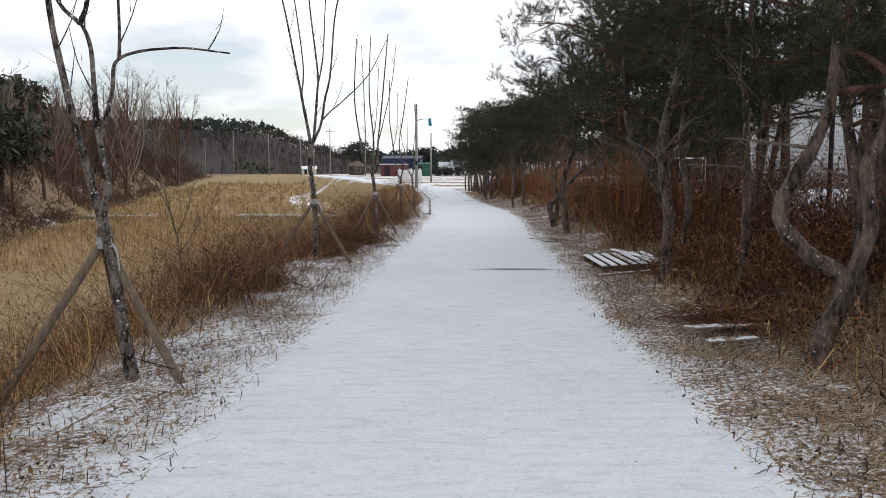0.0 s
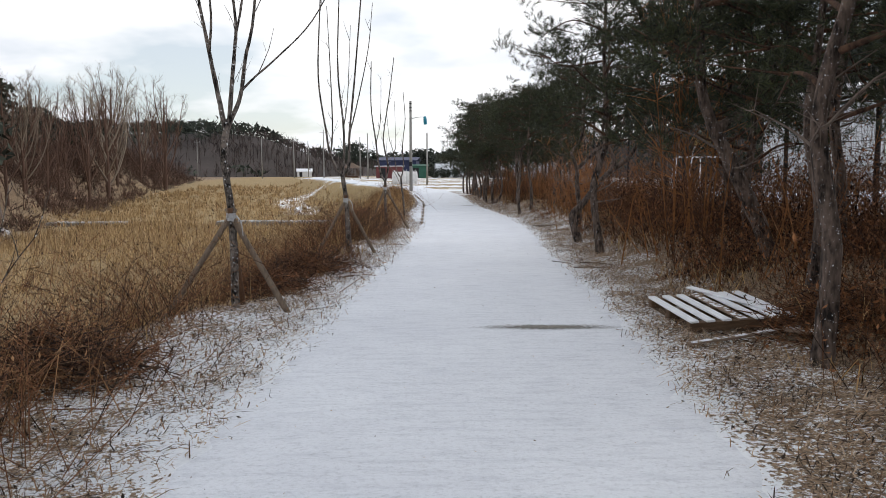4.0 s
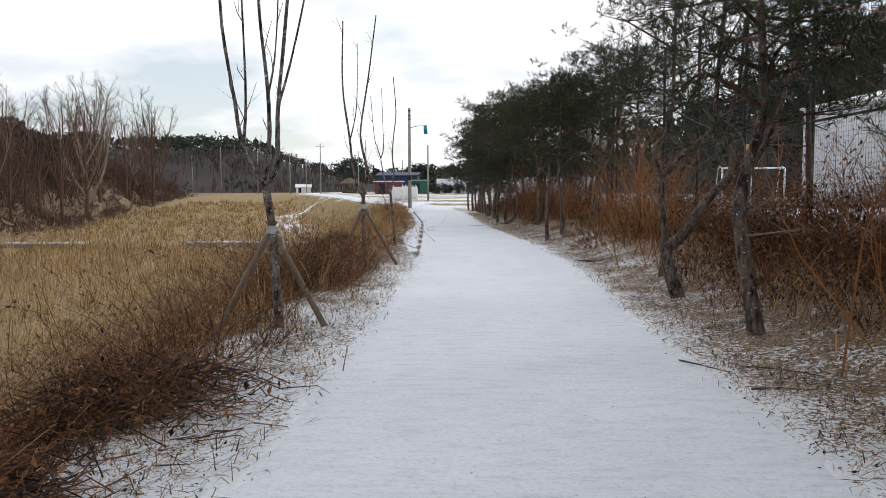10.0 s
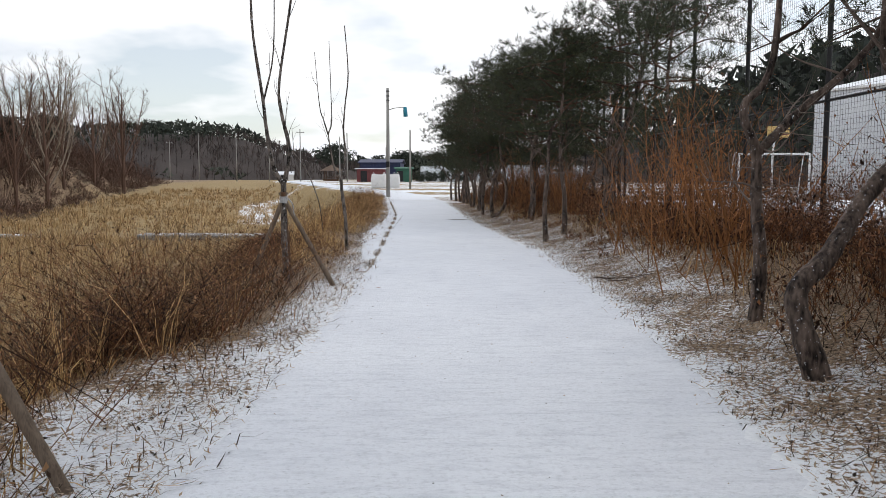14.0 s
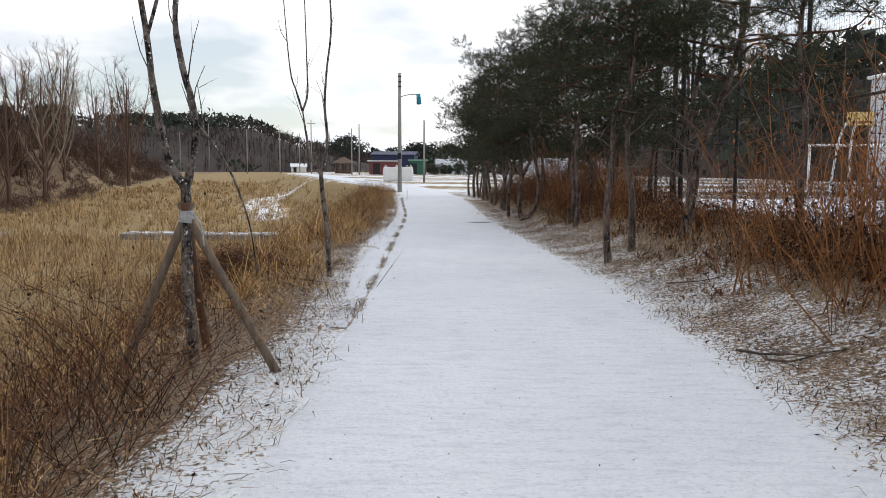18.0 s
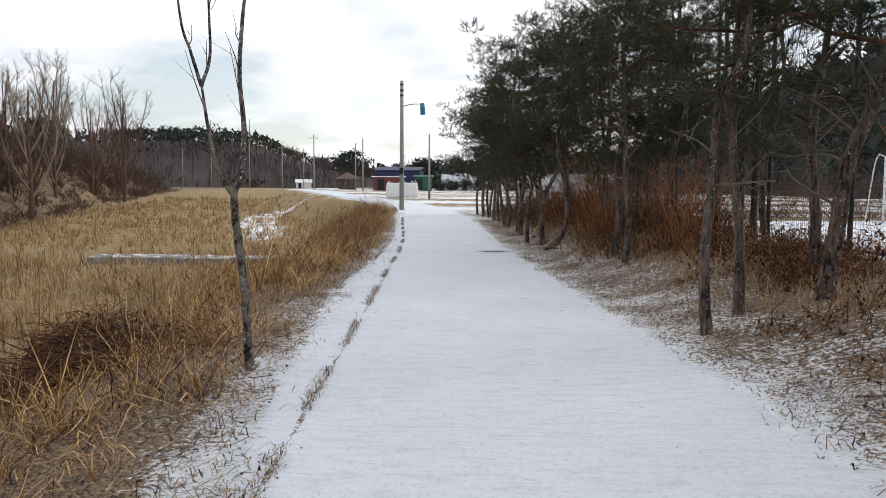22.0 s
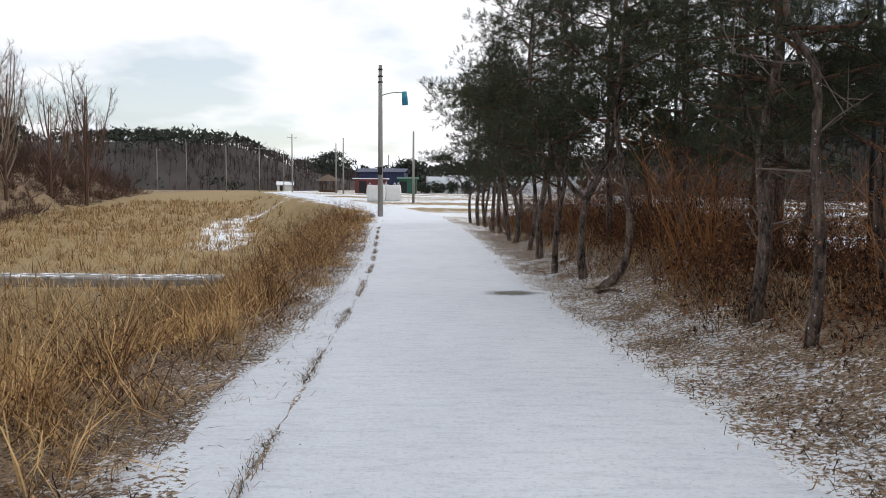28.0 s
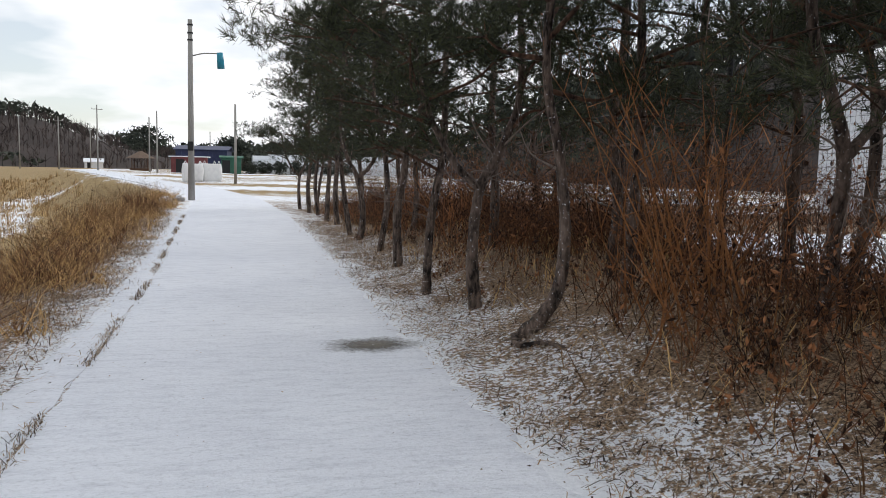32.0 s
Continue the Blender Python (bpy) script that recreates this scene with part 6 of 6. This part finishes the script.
def make_greenhouse(x, y, turn, ln, w, h):
    root = new("greenhouse")
    n = 14
    a = np.linspace(0, np.pi, n)
    prof = np.stack([np.cos(a) * w / 2, np.minimum(np.sin(a) * 1.25, 1) * h], 1)
    V = np.concatenate([np.stack([np.full(n, s), prof[:, 0], prof[:, 1]], 1) for s in (0, ln)])
    F = [(i, i + 1, n + i + 1) for i in range(n - 1)] + [(i, n + i + 1, n + i) for i in range(n - 1)]
    F += [(0, i + 1, i) for i in range(1, n - 1)] + [(n, n + i, n + i + 1) for i in range(1, n - 1)]
    put("film_cover", V, np.array(F), VINYL, root, "milky plastic film")
    for s in np.linspace(0, ln, 15):
        put("hoop", *tube([(s, p[0] * 1.01, p[1] * 1.015) for p in prof], 0.04, 0.04, 6, 0, 0), WHITESTEEL, root)
    root.matrix_basis = pose(x, y, float(land(x, y)) - 0.05, 0, 0, turn)
    return tagged(root, "long milky plastic greenhouse tunnel", "greenhouse", "greenhouses")


make_greenhouse(-1.0, 172, 3, 34, 7, 3.0)
make_greenhouse(2.0, 182, 3, 34, 7, 3.4)
make_greenhouse(36, 168, 3, 40, 7, 3.0)


def make_pavilion(x, y):
    root = new("pavilion")
    part("platform", bevel_box(-1.6, -1.6, 0, 1.6, 1.6, 0.45, 0.03), TIMBER, root)
    for a in (-1.3, 1.3):
        for b in (-1.3, 1.3):
            put("post", *tube([(a, b, 0.45), (a, b, 2.3)], 0.09, 0.09, 10, 0, 0), TIMBER, root)
    for b in (-1.35, 1.35):
        part("railing", bevel_box(-1.3, b - 0.03, 0.8, 1.3, b + 0.03, 0.9, 0.01), TIMBER, root)
    bm = bmesh.new()
    c = bmesh.ops.create_cone(bm, cap_ends=True, segments=8, radius1=2.5, radius2=0.15, depth=1.25)
    bmesh.ops.translate(bm, vec=(0, 0, 2.85), verts=bm.verts[:])
    part("roof", bm, THATCH, root, "brown eight-sided roof")
    root.matrix_basis = pose(x, y, float(land(x, y)) - 0.05)
    return tagged(root, "small timber pavilion with a brown pointed roof", "pavilion")


make_pavilion(-20.2, 182)


def make_dark_shrub(x, y, w, h, seed):
    g2 = np.random.default_rng(seed)
    P = g2.normal(size=(40, 3))
    P /= np.linalg.norm(P, axis=1)[:, None]
    P = P * (g2.uniform(0.2, 1, (40, 1)) ** 0.5) * [[w / 2, 0.8, h / 2]] + [[0, 0, h / 2]]
    root = new("evergreen_shrub")
    put("crown", *lumps(P, np.full(40, 0.14), 18, np.tile([[0.3, 0.3, 0.2]], (40, 1)), g2), HAZEGREEN, root)
    put("stem", *tube([(0, 0, -0.2), (0, 0, h * 0.6)], 0.08, 0.03, 6, 0, 0), BARK, root)
    root.matrix_basis = pose(x, y, float(land(x, y)))
    return tagged(root, "dark evergreen shrub before the greenhouse", "shrub", "shrubs before the greenhouse")


for i, x in enumerate((-1.2, 1.0, 3.4, 6.0, 8.6, 11.5, 14.0)):
    make_dark_shrub(x, 165 + (i % 2), 2.3, 1.9 + 0.2 * (i % 3), 40 + i)


# ---- far trees, thickets, hills ----
def far_pine(x, y, h, w, seed, label="broad dark pine beside the pavilion"):
    g2 = np.random.default_rng(seed)
    root = new("far_pine")
    put("trunk", *tube([(0, 0, -0.3), (0.2, 0, h * 0.35), (-0.1, 0, h * 0.75)], 0.25, 0.1, 8, 0.05, 4), BARK, root)
    P = g2.normal(size=(90, 3))
    P /= np.linalg.norm(P, axis=1)[:, None]
    P = P * (g2.uniform(0.2, 1, (90, 1)) ** 0.5) * [[w / 2, w / 2, h * 0.26]] + [[0, 0, h * 0.68]]
    put("crown", *lumps(P, np.full(90, 0.22), 26, np.tile([[0.55, 0.55, 0.28]], (90, 1)), g2), HAZEGREEN, root, "dark ragged needle crown")
    root.matrix_basis = pose(x, y, float(land(x, y)))
    return tagged(root, label, "pine tree")


far_pine(-20.8, 190, 8.6, 8.5, 1)
far_pine(-4.5, 179, 6.5, 5, 2, "dark pine behind the warehouse")


def make_bare_tree(seed, hgt, wid, mat=FARBRUSH):
    """A vase-shaped bare tree: ascending limbs, each with branches, each with fine twigs."""
    g2 = np.random.default_rng(seed)
    root = new("bare_tree")
    put("trunk", *tube([(0, 0, -0.5), (0.08, 0, hgt * 0.25), (0, 0, hgt * 0.5), (0.1, 0, hgt * 0.78)], 0.12, 0.03, 7, 0.05, 4), FARBRUSH, root)
    for i in range(8):
        az = i * 2.4 + g2.normal(0, 0.3)
        c = np.array([0.03, 0, hgt * (0.12 + 0.055 * i)])
        ln, out = hgt * g2.uniform(0.5, 0.72) * (1 - 0.05 * i), wid * 0.5 * g2.uniform(0.45, 1.0) * (1 - 0.06 * i)
        d = np.array([math.cos(az), math.sin(az), 0])
        line = smooth_line([c, c + d * out * 0.55 + [0, 0, ln * 0.35], c + d * out * 0.85 + [0, 0, ln * 0.72], c + d * out + [0, 0, ln]], 4)
        limb = put("limb", *tube(line, 0.05, 0.010, 5, 0, 0), mat, root)
        t = g2.integers(3, len(line), 11)
        A = line[t]
        l2 = ln * g2.uniform(0.16, 0.36, (11, 1))
        D = g2.normal(size=(11, 3)) * [[0.55, 0.55, 0.2]] + [[0, 0, 1.0]] + d * 0.25
        D /= np.linalg.norm(D, axis=1)[:, None]
        B = A + D * l2
        s2 = g2.uniform(0.25, 1.0, (88, 1))
        o = np.repeat(A, 8, 0) + np.repeat(B - A, 8, 0) * s2
        e = o + (g2.normal(0, 0.5, (88, 3)) * [[1, 1, 0.5]] + [[0, 0, 0.75]]) * hgt * 0.055
        tagged(put("twigwork", *join([canes(A, (A + B) / 2 + g2.normal(0, 0.05, (11, 3)), B, 0.016), spikes(o, e, 0.008)]), mat, limb), "fine bare twigs", kind="stuff")
    return tagged(root, "bare grey-brown tree on the wooded slope", "bare tree", "bare trees on the slope")


g = np.random.default_rng(77)
trees = [make_bare_tree(120 + i, 7.5, 4.0, (FARBRUSH, GREYBRUSH, FARBRUSH)[i]) for i in range(3)]


def bushes(n, up0, up1, y0, y1, r0, r1, tall, twigs, thick, g2):
    """Rounded bare bushes on the slope: stems fan out from each foot to a dome, each ending in fine twigs."""
    y = y0 + (y1 - y0) * g2.uniform(0, 1, n) ** 0.8
    x = foot(y) - g2.uniform(up0, up1, n)
    R = g2.uniform(r0, r1, n)
    C = np.repeat(np.stack([x, y, land(x, y) - 0.15], 1), twigs, 0)
    r = np.repeat(R, twigs)[:, None]
    D = g2.normal(size=(n * twigs, 3))
    D[:, 2] = np.abs(D[:, 2]) * 1.3 + 0.15
    D /= np.linalg.norm(D, axis=1)[:, None]
    D *= [[1, 1, tall]]
    B = C + D * r * g2.uniform(0.6, 1.05, (len(D), 1))
    A = C + D * r * 0.12
    M = (A + B) / 2 + g2.normal(0, 0.10, B.shape) * r
    out = [canes(A, M, B, thick)]
    for k in range(5):
        o = M + (B - M) * g2.uniform(0, 1, (len(B), 1))
        out.append(spikes(o, o + (g2.normal(0, 0.17, B.shape) + D * 0.16) * r, thick * 0.75))
    return join(out)


stuff("hillside_thicket", *bushes(820, 3, 32, 18, 185, 1.6, 3.4, 1.5, 14, 0.032, g), FARBRUSH, "bare brown thicket on the slope beyond the meadow", "thicket")
stuff("slope_scrub", *bushes(1000, -0.6, 12, 16, 180, 0.9, 2.1, 1.0, 11, 0.027, g), FARBRUSH, "low brown scrub covering the slope", "scrub")
stuff("slope_brambles", *bushes(260, -2.0, 5, 14, 170, 0.5, 1.1, 0.8, 14, 0.016, g), GREYBRUSH, "pale grey-brown brambles at the slope's foot", "brambles")
for i, (x, y, s) in enumerate([(-48, 140, 2.6), (-43, 105, 2.3), (-39.5, 92, 1.8), (-46, 112, 2.0), (-48, 120, 1.9), (-52, 128, 2.0), (-50, 134, 2.1), (-55, 150, 1.7), (-37, 78, 1.4), (-32, 62, 1.3), (-34, 68, 1.2), (-57, 160, 1.6), (-45, 98, 1.6), (-30, 54, 1.2), (-50, 145, 1.7), (-42, 86, 1.5), (-36, 72, 1.3), (-39, 84, 1.2), (-29, 48, 1.1), (-33, 58, 1.3), (-47, 108, 1.8)]):
    m = pose(x, y, float(land(x, y)) - 0.2, 0, 0, i * 70) @ Matrix.Scale(s, 4)
    if i < 3:
        trees[i].matrix_basis = m
    else:
        copy_thing(trees[i % 3], m).scale = (s, s, s)
for i, (x, y, h, w) in enumerate([(-31, 54, 7, 6), (-37, 66, 7, 6), (-50, 99, 7, 6), (-52, 112, 6, 5), (-28, 46, 6, 5), (-58, 136, 7, 6)]):
    far_pine(x, y, h, w, 10 + i, "dark pine on the wooded slope")


def make_hill(name, line, depth, mat, tree_n, tree_h, seed, label, shape):
    """A wooded ridge along a line of (x, y, height): a heightfield, and its trees as one mass."""
    g2 = np.random.default_rng(seed)
    A = np.array(line, float)
    k = len(A)
    s = np.linspace(0, k - 1, 60)
    X, Y, H = (np.interp(s, np.arange(k), A[:, i]) for i in range(3))
    T = np.stack([np.gradient(X), np.gradient(Y)], 1)
    T /= np.linalg.norm(T, axis=1)[:, None]
    Nn = np.stack([-T[:, 1], T[:, 0]], 1)
    w = np.linspace(-1, 1, 15)
    prof = np.cos(w * np.pi / 2) ** 1.1
    V = np.stack([X[:, None] + Nn[:, :1] * w * depth, Y[:, None] + Nn[:, 1:] * w * depth, H[:, None] * prof[None, :] * (1 + 0.05 * np.sin(s * 2.1))[:, None] - 0.5], -1)
    i, j = np.meshgrid(np.arange(14), np.arange(59))
    a = (j * 15 + i).ravel()
    root = tagged(new(name), label, "hill", kind="structure")
    put("slope", V, np.stack([a, a + 1, a + 16, a + 15], 1), mat, root, smooth=True)
    i, j = g2.uniform(0, 58.9, tree_n), g2.uniform(0, 13.9, tree_n)
    P = V[i.astype(int), j.astype(int)] * (1 - (i % 1))[:, None] + V[i.astype(int) + 1, j.astype(int)] * (i % 1)[:, None]
    P = P + (V[i.astype(int), j.astype(int) + 1] - V[i.astype(int), j.astype(int)]) * (j % 1)[:, None]
    hh = tree_h * g2.uniform(0.6, 1.25, tree_n)
    kind = wave(P[:, 0], P[:, 1], 0.03, seed) + g2.normal(0, 0.12, tree_n) > shape
    pines, bare = P[kind], P[~kind]
    hp, hb = hh[kind], hh[~kind]
    if len(pines):
        up = np.stack([0 * hp, 0 * hp, hp * 0.72], 1)
        V1, F1 = lumps(pines + up, hp * 0.13, 13, np.stack([hp * 0.22, hp * 0.22, hp * 0.12], 1), g2)
        V2, F2 = spikes(pines - [[0, 0, 0.5]], pines + up, hp * 0.03)
        tagged(put("pine_wood", *join([(V1, F1), (V2, F2)]), HAZEGREEN, root), "dark pines of the wooded ridge", kind="stuff")
    if len(bare):
        pieces = [spikes(bare - [[0, 0, 0.5]], bare + np.stack([0 * hb, 0 * hb, hb], 1), hb * 0.02)]
        for q in range(6):
            o = bare + np.stack([0 * hb, 0 * hb, hb * g2.uniform(0.2, 0.6, len(hb))], 1)
            pieces.append(spikes(o, o + np.stack([g2.normal(0, 0.24, len(hb)) * hb, g2.normal(0, 0.24, len(hb)) * hb, hb * g2.uniform(0.25, 0.5, len(hb))], 1), hb * 0.022))
        tagged(put("bare_wood", *join(pieces), RIDGEWOOD, root), "bare brown trees of the wooded ridge", kind="stuff")


RIDGEWOOD = material("ridge_bare_wood", (0.028, 0.022, 0.021), (0.115, 0.090, 0.082), 0.1, 0.9, 0, island=0.8)
HILLSIDE = material("wooded_hillside", (0.034, 0.028, 0.027), (0.098, 0.082, 0.076), 0.06, 0.95, 0, fine=1.5)
make_hill("backdrop_ridge_west", [(-330, 240, 20), (-230, 300, 22), (-170, 340, 22), (-125, 370, 23), (-92, 390, 21), (-66, 405, 12), (-40, 425, 5), (0, 440, 2)], 70, HILLSIDE, 4200, 5.5, 5, "wooded winter ridge beyond the meadow", 0.66)
make_hill("backdrop_ridge_north", [(-60, 480, 6), (-10, 450, 8), (30, 430, 11), (80, 400, 15), (140, 360, 18), (220, 300, 20)], 60, HILLSIDE, 1800, 7, 6, "low wooded ridge far ahead", 0.4)
make_hill("backdrop_ridge_east", [(60, 190, 14), (85, 140, 22), (110, 90, 26), (130, 30, 28), (140, -60, 28)], 40, HILLSIDE, 2200, 6, 7, "dark wooded hill beyond the sports court", 0.35)
